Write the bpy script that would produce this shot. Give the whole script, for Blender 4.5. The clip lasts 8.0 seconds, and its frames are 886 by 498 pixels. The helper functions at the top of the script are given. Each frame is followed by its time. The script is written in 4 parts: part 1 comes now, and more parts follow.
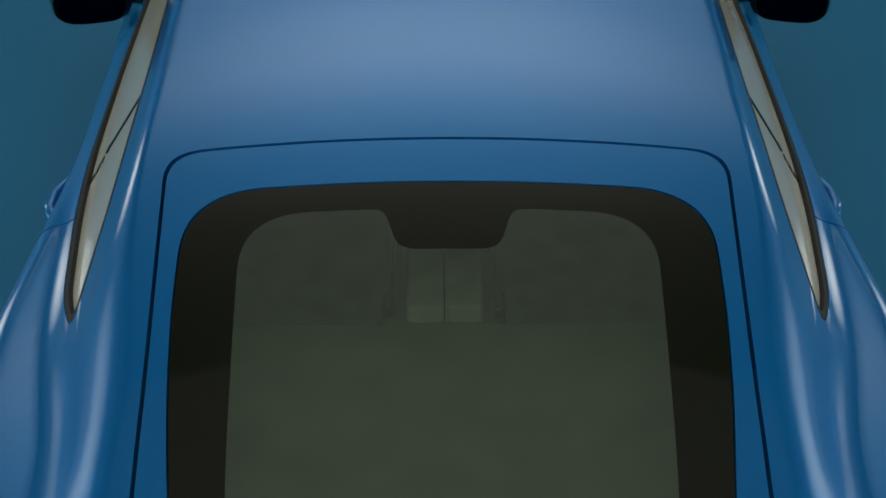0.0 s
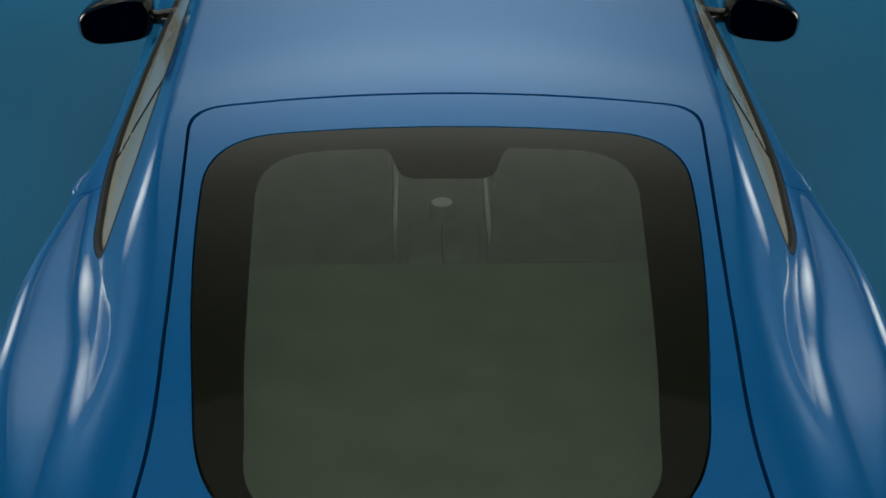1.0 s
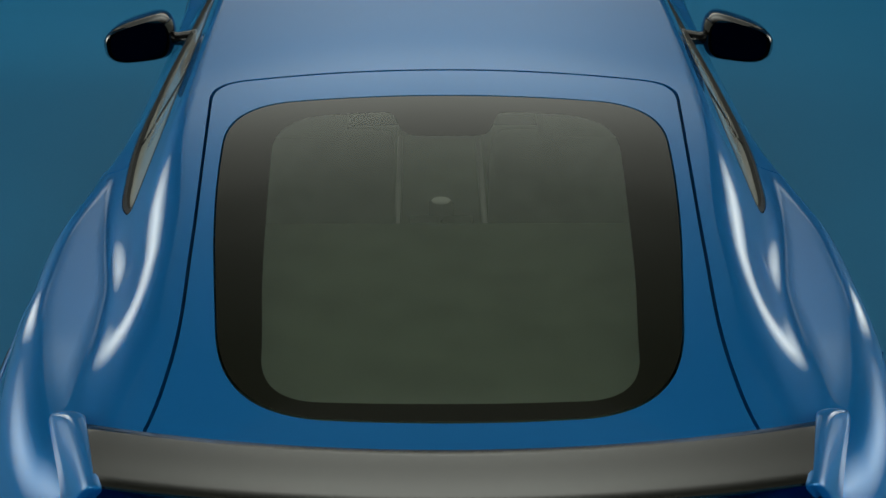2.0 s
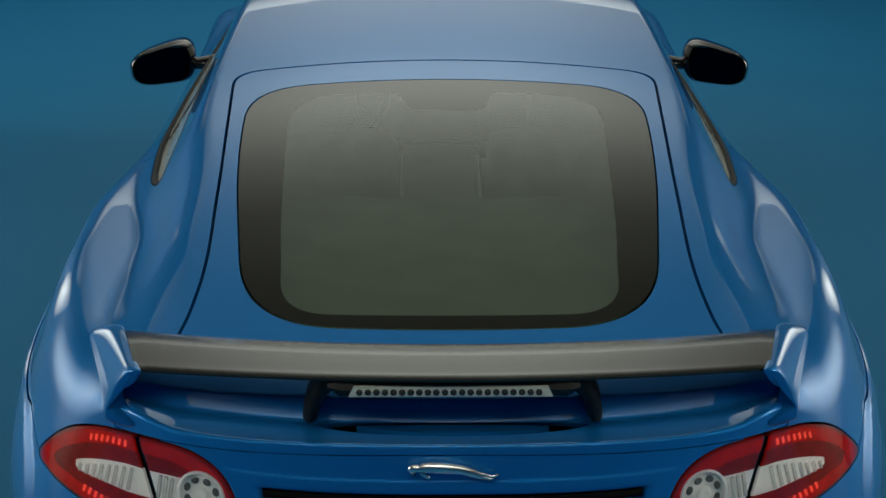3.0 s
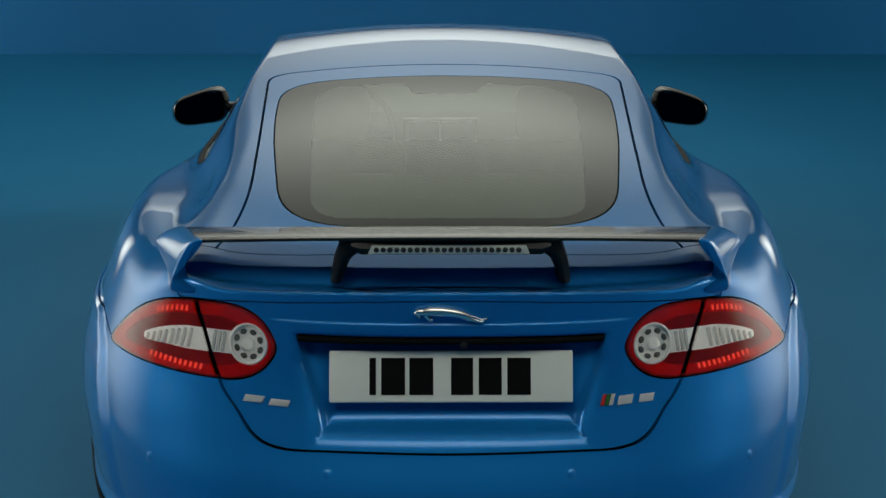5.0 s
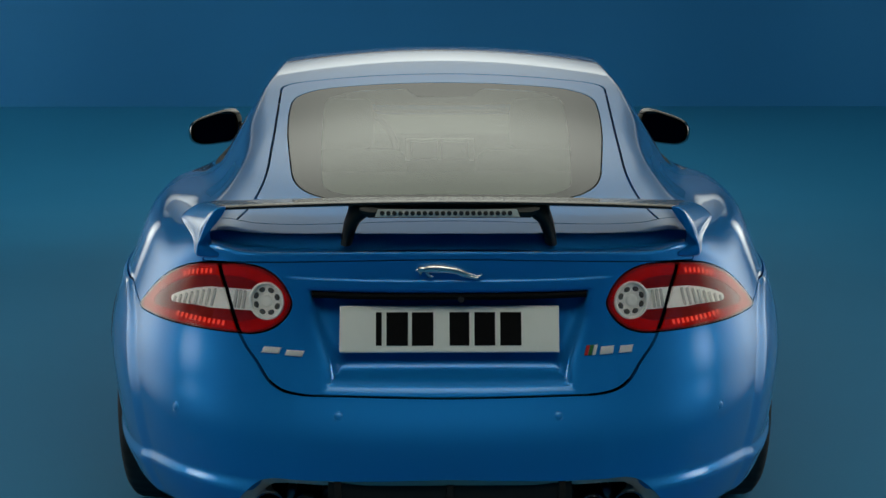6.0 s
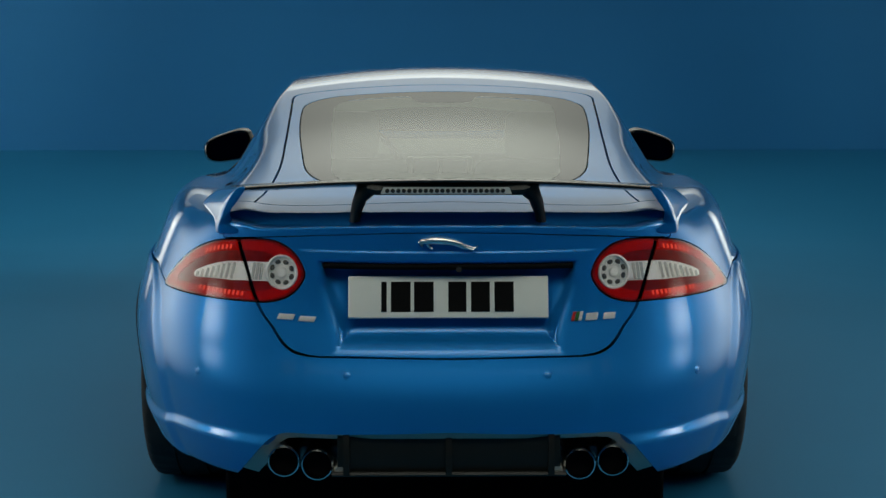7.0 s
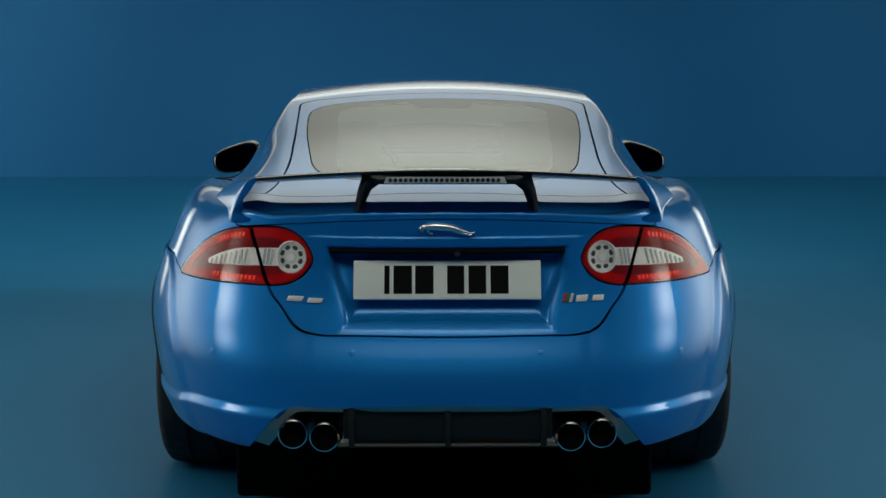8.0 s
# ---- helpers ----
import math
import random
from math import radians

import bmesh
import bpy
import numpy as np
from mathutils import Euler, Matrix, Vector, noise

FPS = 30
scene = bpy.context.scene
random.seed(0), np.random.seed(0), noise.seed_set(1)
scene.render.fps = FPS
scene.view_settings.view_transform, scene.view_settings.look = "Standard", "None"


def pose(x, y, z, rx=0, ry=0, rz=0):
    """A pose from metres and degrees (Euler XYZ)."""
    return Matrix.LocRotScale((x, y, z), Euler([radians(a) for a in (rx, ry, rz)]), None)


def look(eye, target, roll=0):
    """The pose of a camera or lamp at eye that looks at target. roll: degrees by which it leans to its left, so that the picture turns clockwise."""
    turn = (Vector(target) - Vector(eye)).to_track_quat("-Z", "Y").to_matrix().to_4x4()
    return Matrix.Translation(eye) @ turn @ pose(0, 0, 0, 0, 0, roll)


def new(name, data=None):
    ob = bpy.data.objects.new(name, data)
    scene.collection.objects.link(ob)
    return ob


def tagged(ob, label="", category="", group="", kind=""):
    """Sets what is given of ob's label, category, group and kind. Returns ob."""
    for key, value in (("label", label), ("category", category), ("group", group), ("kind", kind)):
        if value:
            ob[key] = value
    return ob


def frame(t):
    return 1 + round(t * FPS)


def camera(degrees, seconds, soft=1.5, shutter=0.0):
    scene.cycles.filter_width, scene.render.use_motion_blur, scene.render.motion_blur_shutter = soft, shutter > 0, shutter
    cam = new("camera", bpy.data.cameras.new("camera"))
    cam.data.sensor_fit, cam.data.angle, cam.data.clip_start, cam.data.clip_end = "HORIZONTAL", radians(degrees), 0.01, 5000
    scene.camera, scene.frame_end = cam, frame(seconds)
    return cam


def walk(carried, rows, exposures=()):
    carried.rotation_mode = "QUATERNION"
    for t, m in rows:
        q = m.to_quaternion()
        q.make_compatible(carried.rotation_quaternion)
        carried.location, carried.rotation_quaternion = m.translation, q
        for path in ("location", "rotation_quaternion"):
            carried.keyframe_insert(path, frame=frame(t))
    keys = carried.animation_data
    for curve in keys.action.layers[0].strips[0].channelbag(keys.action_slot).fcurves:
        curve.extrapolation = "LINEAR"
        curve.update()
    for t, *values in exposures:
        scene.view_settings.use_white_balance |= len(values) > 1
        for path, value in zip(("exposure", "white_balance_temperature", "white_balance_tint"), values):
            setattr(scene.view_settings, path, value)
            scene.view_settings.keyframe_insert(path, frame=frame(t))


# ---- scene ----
cam = camera(32.5, 8.0)
PATH = [
    (0, (-0.033, -0.969, 2.774), (-0.015, 0.624, 1.564), 0.2),
    (0.5, (-0.031, -1.195, 2.657), (-0.014, 0.467, 1.545), 0.1),
    (1, (-0.04, -1.409, 2.575), (-0.018, 0.301, 1.537), 0.1),
    (2.5, (-0.045, -2.04, 2.302), (-0.022, -0.213, 1.489), 0.2),
    (3, (-0.047, -2.259, 2.211), (-0.024, -0.402, 1.468), 0.2),
    (3.5, (-0.047, -2.459, 2.124), (-0.024, -0.578, 1.444), 0.1),
    (4, (-0.049, -2.674, 2.031), (-0.027, -0.771, 1.415), 0.1),
    (4.5, (-0.051, -2.871, 1.944), (-0.029, -0.95, 1.385), 0.1),
    (5, (-0.051, -3.088, 1.855), (-0.03, -1.152, 1.353), 0.1),
    (6.5, (-0.057, -3.703, 1.594), (-0.034, -1.734, 1.242), 0.0),
    (7, (-0.055, -3.899, 1.511), (-0.034, -1.923, 1.202), 0.0),
    (7.5, (-0.058, -4.057, 1.446), (-0.036, -2.076, 1.169), -0.0),
    (8, (-0.058, -4.189, 1.392), (-0.036, -2.205, 1.141), -0.0),
]
walk(cam, [(t, look(eye, target, roll)) for t, eye, target, roll in PATH])

# ---- light: a blue studio under a large overhead softbox, with tall softboxes at both sides ----
world = bpy.data.worlds.new("studio")
scene.world = world
world.use_nodes = True
world.node_tree.nodes["Background"].inputs[0].default_value = (0.02, 0.05, 0.09, 1)
world.node_tree.nodes["Background"].inputs[1].default_value = 0.3


# ---- materials ----
def material(name, colour, rough=0.5, metal=0.0, coat=0.0, spread=0.12, scale=6.0, grain=0.0, grain_scale=300.0, spec=0.5):
    """A surface with mottling at two scales and a fine relief."""
    m = bpy.data.materials.new(name)
    m.use_nodes = True
    n, link = m.node_tree.nodes, m.node_tree.links.new
    b = n["Principled BSDF"]
    b.inputs["Roughness"].default_value, b.inputs["Metallic"].default_value = rough, metal
    b.inputs["Coat Weight"].default_value, b.inputs["Coat Roughness"].default_value = coat, 0.03
    b.inputs["Specular IOR Level"].default_value = spec
    co = n.new("ShaderNodeTexCoord")
    wide = n.new("ShaderNodeTexNoise")
    wide.inputs["Scale"].default_value, wide.inputs["Detail"].default_value = scale, 3
    fine = n.new("ShaderNodeTexNoise")
    fine.inputs["Scale"].default_value, fine.inputs["Detail"].default_value = grain_scale, 2
    link(co.outputs["Object"], wide.inputs["Vector"])
    link(co.outputs["Object"], fine.inputs["Vector"])
    add = n.new("ShaderNodeMath")
    add.operation = "MULTIPLY_ADD"
    add.inputs[1].default_value = 0.35
    link(fine.outputs[0], add.inputs[0])
    link(wide.outputs[0], add.inputs[2])
    ramp = n.new("ShaderNodeMapRange")
    ramp.inputs[1].default_value, ramp.inputs[2].default_value = 0.35, 1.0
    ramp.inputs[3].default_value, ramp.inputs[4].default_value = 1 - spread, 1 + spread
    link(add.outputs[0], ramp.inputs[0])
    mix = n.new("ShaderNodeVectorMath")
    mix.operation = "SCALE"
    mix.inputs[0].default_value = colour
    link(ramp.outputs[0], mix.inputs["Scale"])
    link(mix.outputs[0], b.inputs["Base Color"])
    if grain:
        bump = n.new("ShaderNodeBump")
        bump.inputs["Strength"].default_value, bump.inputs["Distance"].default_value = grain, 0.002
        link(fine.outputs[0], bump.inputs["Height"])
        link(bump.outputs[0], b.inputs["Normal"])
    return m


def sheet_glass(name, tint, gloss=1.0, ior=1.5, painted_haze=0.0):
    """Thin tinted glass: clear through under a pale brightening film, glossy by the angle."""
    m = bpy.data.materials.new(name)
    m.use_nodes = True
    n, link = m.node_tree.nodes, m.node_tree.links.new
    n.remove(n["Principled BSDF"])
    out = n["Material Output"]
    clear, shine, fres, mix = (n.new("ShaderNodeBsdf" + k) if k in ("Transparent", "Glossy") else n.new("Shader" + k) for k in ("Transparent", "Glossy", "NodeFresnel", "NodeMixShader"))
    clear.inputs[0].default_value = (*tint, 1)
    shine.inputs[0].default_value, shine.inputs["Roughness"].default_value = (gloss, gloss, gloss, 1), 0.02
    fres.inputs[0].default_value = ior
    link(fres.outputs[0], mix.inputs[0])
    film, veil = n.new("ShaderNodeBsdfDiffuse"), n.new("ShaderNodeMixShader")
    film.inputs[0].default_value, veil.inputs[0].default_value = (0.45, 0.56, 0.43, 1), painted_haze
    link(clear.outputs[0], veil.inputs[1])
    link(film.outputs[0], veil.inputs[2])
    link(veil.outputs[0], mix.inputs[1])
    link(shine.outputs[0], mix.inputs[2])
    link(mix.outputs[0], out.inputs[0])
    return m


PAINT = material("blue_paint", (0.007, 0.205, 0.58), 0.40, 0.40, 1.0, 0.03, 3.0, 0.0, 900, spec=0.1)
PAINT.node_tree.nodes["Principled BSDF"].inputs["Coat IOR"].default_value = 1.38
FLOOR = material("studio_blue", (0.017, 0.185, 0.37), 0.55, 0, 0, 0.08, 0.7, 0.05, 90, spec=0.2)
WALL = material("backdrop_blue", (0.007, 0.19, 0.45), 0.7, 0, 0, 0.08, 0.5, 0.05, 90)
BLACK = material("black_gloss", (0.006, 0.006, 0.006), 0.12, 0, 0.6, 0.2, 8)
WING = material("satin_black_blade", (0.012, 0.012, 0.009), 0.22, 0, 0.45, 0.2, 8, 0.05, 700)
FRIT = material("black_glass", (0.012, 0.013, 0.008), 0.05, 0, 0.0, 0.1, 4)
RUBBER = material("rubber", (0.012, 0.012, 0.012), 0.7, 0, 0, 0.3, 30, 0.4, 250)
SATIN = material("satin_black", (0.012, 0.012, 0.009), 0.42, 0, 0.0, 0.2, 10, 0.1, 500, spec=0.3)
CARBON = material("grey_composite", (0.42, 0.41, 0.36), 0.35, 0.2, 0.5, 0.1, 10, 0.1, 600)
CHROME = material("chrome", (0.75, 0.75, 0.73), 0.10, 1.0, 0, 0.08, 20)
ALLOY = material("alloy", (0.22, 0.22, 0.22), 0.3, 0.9, 0, 0.1, 20)
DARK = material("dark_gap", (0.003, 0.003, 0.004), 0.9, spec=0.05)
GLASS = sheet_glass("windscreen_glass", (0.90, 0.93, 0.90))
LAMP_GLASS = sheet_glass("lamp_cover_glass", (0.99, 0.98, 0.98))
# even pale film painted over the clear glass to brighten it
REAR_GLASS = sheet_glass("tinted_glass", (0.66, 0.70, 0.63), painted_haze=0.135)
TRIM = material("cabin_charcoal", (0.13, 0.16, 0.12), 0.8, 0, 0, 0.2, 8, 0.3, 300)
LINING = material("headlining", (0.30, 0.30, 0.26), 0.85, 0, 0, 0.1, 8, 0.3, 400)
LEATHER = material("dark_leather", (0.26, 0.29, 0.24), 0.6, 0, 0, 0.2, 12, 0.3, 200)
RED = material("red_lens", (0.26, 0.004, 0.003), 0.30, 0, 0.4, 0.4, 40, spec=0.2)
RED_GUIDE = material("red_guide", (0.60, 0.008, 0.005), 0.25, 0, 0.4, 0.25, 60, spec=0.2)
WHITE_LENS = material("clear_reflector", (0.99, 0.98, 0.94), 0.45, 0.1, 0.2, 0.10, 90)
PLATE_WHITE = material("plate_white", (0.80, 0.81, 0.74), 0.5, 0, 0.0, 0.03, 8, spec=0.2)
INK = material("plate_black", (0.004, 0.004, 0.004), 0.8, spec=0.1)
STRIPE_RED = material("stripe_red", (0.45, 0.02, 0.02), 0.3)
STRIPE_GREEN = material("stripe_green", (0.03, 0.16, 0.04), 0.3)
# opaque: the pale reflection in the side windows is put into this colour
PAINTED_PANE = material("pane_painted_reflection", (0.74, 0.74, 0.65), 0.15, 0, 0.4, 0.08, 3)
LED_RED = material("led_red", (0.95, 0.10, 0.06), 0.2, 0, 0.5)
LED_RED.node_tree.nodes["Principled BSDF"].inputs["Emission Color"].default_value = (1.0, 0.06, 0.03, 1)
LED_RED.node_tree.nodes["Principled BSDF"].inputs["Emission Strength"].default_value = 0.4
MIRROR = material("mirror_glass", (0.012, 0.022, 0.045), 0.03, 1.0, 0, 0.02, 4)


def glow(name, strength, colour=(0.96, 1.0, 0.90), floor=0.1, fall="SPHERICAL"):
    """Diffuser cloth of a softbox: brightest in the middle of its cloth, dimmer to the rim."""
    m = bpy.data.materials.new(name)
    m.use_nodes = True
    n, link = m.node_tree.nodes, m.node_tree.links.new
    n.remove(n["Principled BSDF"])
    co, ramp, em = n.new("ShaderNodeTexCoord"), n.new("ShaderNodeMapRange"), n.new("ShaderNodeEmission")
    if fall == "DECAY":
        # glow painted by height for the reflections wanted; fades to foot, head and sides
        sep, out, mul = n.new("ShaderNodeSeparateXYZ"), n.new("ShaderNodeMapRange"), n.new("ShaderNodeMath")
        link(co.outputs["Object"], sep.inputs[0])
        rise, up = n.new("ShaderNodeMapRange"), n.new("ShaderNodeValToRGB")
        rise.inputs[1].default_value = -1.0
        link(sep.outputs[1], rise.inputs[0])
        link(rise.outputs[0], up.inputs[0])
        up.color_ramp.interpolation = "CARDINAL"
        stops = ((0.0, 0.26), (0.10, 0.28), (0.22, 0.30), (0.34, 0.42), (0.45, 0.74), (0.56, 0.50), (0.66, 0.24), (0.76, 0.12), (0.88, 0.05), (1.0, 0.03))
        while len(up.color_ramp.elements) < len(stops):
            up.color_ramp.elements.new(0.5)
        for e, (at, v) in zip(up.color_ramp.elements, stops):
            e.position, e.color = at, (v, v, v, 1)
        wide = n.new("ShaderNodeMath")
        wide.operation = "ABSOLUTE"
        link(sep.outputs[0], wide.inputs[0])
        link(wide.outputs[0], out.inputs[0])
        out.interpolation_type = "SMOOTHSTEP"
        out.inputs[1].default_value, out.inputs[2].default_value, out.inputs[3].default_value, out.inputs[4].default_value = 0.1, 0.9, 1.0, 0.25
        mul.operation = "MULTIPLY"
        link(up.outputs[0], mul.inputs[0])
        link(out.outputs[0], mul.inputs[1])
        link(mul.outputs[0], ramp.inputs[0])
    else:
        grad = n.new("ShaderNodeTexGradient")
        grad.gradient_type = fall
        link(co.outputs["Object"], grad.inputs[0])
        link(grad.outputs[1], ramp.inputs[0])
    ramp.inputs[3].default_value, ramp.inputs[4].default_value = floor * strength, strength
    em.inputs[0].default_value = (*colour, 1)
    link(ramp.outputs[0], em.inputs[1])
    link(em.outputs[0], n["Material Output"].inputs[0])
    return m


def softbox(name, eye, target, width, height, strength, label, floor=0.1, fall="SPHERICAL"):
    """A lamp box: a black shell behind a glowing cloth, facing its target."""
    thing = tagged(new(name), label, "studio light", "studio lights")
    thing.matrix_world = look(eye, target)
    bm = bmesh.new()
    rim = [(-1, -1), (1, -1), (1, 1), (-1, 1)]
    rings = [[Vector((a * width / 2 * s, b * height / 2 * s, z)) for a, b in rim] for s, z in ((1.0, -0.04), (1.001, -0.04), (1.001, 0.0), (0.5, 0.35))]
    vs = [[bm.verts.new(p) for p in r] for r in rings]
    for a, b in zip(vs, vs[1:]):
        for i in range(4):
            bm.faces.new((a[i], a[(i + 1) % 4], b[(i + 1) % 4], b[i]))
    bm.faces.new(vs[-1])
    me = bpy.data.meshes.new("shell")
    bm.to_mesh(me)
    bm.free()
    me.materials.append(SATIN)
    new("shell", me).parent = thing
    cloth = bpy.data.meshes.new("cloth")
    cloth.from_pydata([(-1, -1, 0), (1, -1, 0), (1, 1, 0), (-1, 1, 0)], [], [(0, 1, 2, 3)])
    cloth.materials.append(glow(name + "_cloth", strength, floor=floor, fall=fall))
    ob = new("cloth", cloth)
    ob.parent = thing
    ob.matrix_local = pose(0, 0, -0.03) @ Matrix.Diagonal((width / 2, height / 2, 1, 1))
    m = thing.matrix_world
    for a in (-0.35, 0.35):
        foot = m @ Vector((a * width, 0, 0.12))
        end = 7.0 if eye[2] > 2.9 else 0.0
        rod = bpy.data.meshes.new("rod")
        ring = [(0.02 * math.cos(k * math.tau / 8), 0.02 * math.sin(k * math.tau / 8)) for k in range(8)]
        rod.from_pydata([(foot.x + u, foot.y + v, z) for z in (foot.z, end) for u, v in ring], [], [(k, (k + 1) % 8, 8 + (k + 1) % 8, 8 + k) for k in range(8)] + [tuple(range(8)), tuple(range(8, 16))])
        rod.materials.append(SATIN)
        pole = new("support_pole", rod)
        pole.parent = thing
        pole.matrix_local = m.inverted()
    return thing


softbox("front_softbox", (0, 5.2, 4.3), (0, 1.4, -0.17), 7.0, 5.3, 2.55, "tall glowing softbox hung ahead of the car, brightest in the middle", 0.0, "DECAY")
softbox("front_silk", (0, 7.9, 3.4), (0, 0.0, 1.9), 10.0, 3.0, 3.3, "wide silk hung along the backdrop", 0.0)
softbox("overhead_silk", (0, 0.0, 6.4), (0, 0.0, 0), 9.0, 7.0, 0.22, "huge softly glowing silk hung over the car", 0.55)
for side in (-1, 1):
    softbox("side_softbox", (side * 5.0, -0.1, 2.45), (0, 0.3, 0.8), 2.4, 2.6, 18.0, "glowing softbox on a stand beside the car", 0.0, "QUADRATIC_SPHERE")
    softbox("low_side_softbox", (side * 3.2, 1.6, 1.0), (side * 0.9, 1.2, 0.9), 2.8, 1.9, 2.9, "long low glowing softbox on a stand along the car", 0.03)
    softbox("strip_softbox", (side * 3.5, 4.5, 1.15), (side * 0.6, 0.7, 1.0), 0.8, 1.9, 4.0, "narrow upright glowing softbox on a stand ahead of the car", 0.0)
softbox("rear_silk", (0, -3.4, 6.0), (0, -0.6, 0.6), 11.0, 3.8, 4.0, "large glowing silk hung high over the tail of the car", 0.04)
for side, power in ((-1, 40.0), (1, 14.0)):
    lamp = softbox("backdrop_softbox", (side * 6.6, 5.0, 2.6), (side * 1.0, 8.3, 2.0), 1.6, 1.2, power, "small glowing softbox aimed at the backdrop", 0.1)
    # unseen board, added to keep this lamp's glints off the paint
    flag = bpy.data.meshes.new("barn_door")
    x = -side * 0.82
    flag.from_pydata([(x + u, v, w) for u in (-0.01, 0.01) for v in (-0.65, 0.65) for w in (-0.9, 0.02)], [], [(0, 1, 3, 2), (4, 6, 7, 5), (0, 4, 5, 1), (2, 3, 7, 6), (0, 2, 6, 4), (1, 5, 7, 3)])
    flag.materials.append(DARK)
    new("barn_door", flag).parent = lamp
SILVER = material("brushed_silver", (0.85, 0.85, 0.82), 0.38, 0.6, 0, 0.06, 30)


# -- shape of the body: half widths, profiles and plan, in metres; y = 0 at the number plate, nose towards +y
def spline(t, *pts):
    """A smooth curve through a few (t, value) pairs."""
    xs, ys = np.array(pts, float).T
    m = np.gradient(ys, xs)
    t = np.clip(t, xs[0], xs[-1])
    i = np.clip(np.searchsorted(xs, t, side="right") - 1, 0, len(xs) - 2)
    h = xs[i + 1] - xs[i]
    u = (t - xs[i]) / h
    return ((1 + 2 * u) * (1 - u) ** 2 * ys[i] + u * (1 - u) ** 2 * h * m[i]
            + u * u * (3 - 2 * u) * ys[i + 1] + u * u * (u - 1) * h * m[i + 1])


def smin(a, b, k):
    h = np.maximum(k - np.abs(a - b), 0) / k
    return np.minimum(a, b) - h * h * k / 4


def smax(a, b, k):
    return -smin(-a, -b, k)


def step(t, a, b):
    u = np.clip((t - a) / (b - a), 0, 1)
    return u * u * (3 - 2 * u)


def top_height(x, y):
    """Height of the upper surface: cabin dome over shoulders and bonnet."""
    roof = spline(y, (-0.2, 0.903), (-0.04, 0.946), (0.13, 0.9915), (0.285, 1.033), (0.6, 1.112), (0.95, 1.19), (1.23, 1.242), (1.36, 1.262),
                  (1.7, 1.292), (2.05, 1.299), (2.4, 1.266), (2.7, 1.205), (3.05, 1.07), (3.4, 0.93), (3.7, 0.78), (4.0, 0.6))
    ledge = np.maximum(0.102 + 0.25 * x * x - y, 0)
    ducktail = 0.9665 - 0.10 * x * x - 0.33 * (y + 0.026 - 0.39 * x * x)
    crown = smax(roof - 0.13 * x * x - 1.8 * ledge, ducktail, 0.014)
    belt = spline(y, (-0.1, 0.60), (0.2, 0.60), (0.5, 0.605), (0.8, 0.635), (1.125, 0.69), (1.37, 0.71), (1.7, 0.722), (2.1, 0.727), (2.5, 0.718), (3.0, 0.70), (3.5, 0.66))
    side = 1.0 - 1.55 * (x - belt)
    cabin = smin(crown, side, 0.07 + 0.10 * step(y, 0.7, 0.2) - 0.046 * step(y, 0.9, 1.4))
    deck = spline(y, (-0.15, 0.868), (0.0, 0.895), (0.14, 0.934), (0.27, 0.959), (0.4, 0.976), (0.6, 0.986), (0.8, 0.983), (1.1, 0.970), (1.5, 0.943), (2.0, 0.918), (2.6, 0.905), (3.2, 0.89),
                  (3.75, 0.835), (4.2, 0.755), (4.5, 0.66), (4.7, 0.5))
    crest = spline(y, (0.0, 0.66), (0.2, 0.70), (0.4, 0.735), (0.6, 0.765), (0.8, 0.80), (1.1, 0.815), (1.5, 0.80), (2.5, 0.79))
    deck = deck + 0.004 - 0.008 * step(crest - x, 0.0, 0.20) * step(y, 1.7, 1.0) * step(y, 0.2, 0.6) - 1.2 * np.maximum(x - crest, 0) ** 2 * step(y, 2.0, 1.5)
    deck = deck + 0.03 * step(0.62 - x, 0, 0.3) * step(y, 3.0, 3.4)
    return smax(cabin, deck, 0.065 + 0.05 * step(y, 0.9, 0.5) * step(x, 0.48, 0.58))


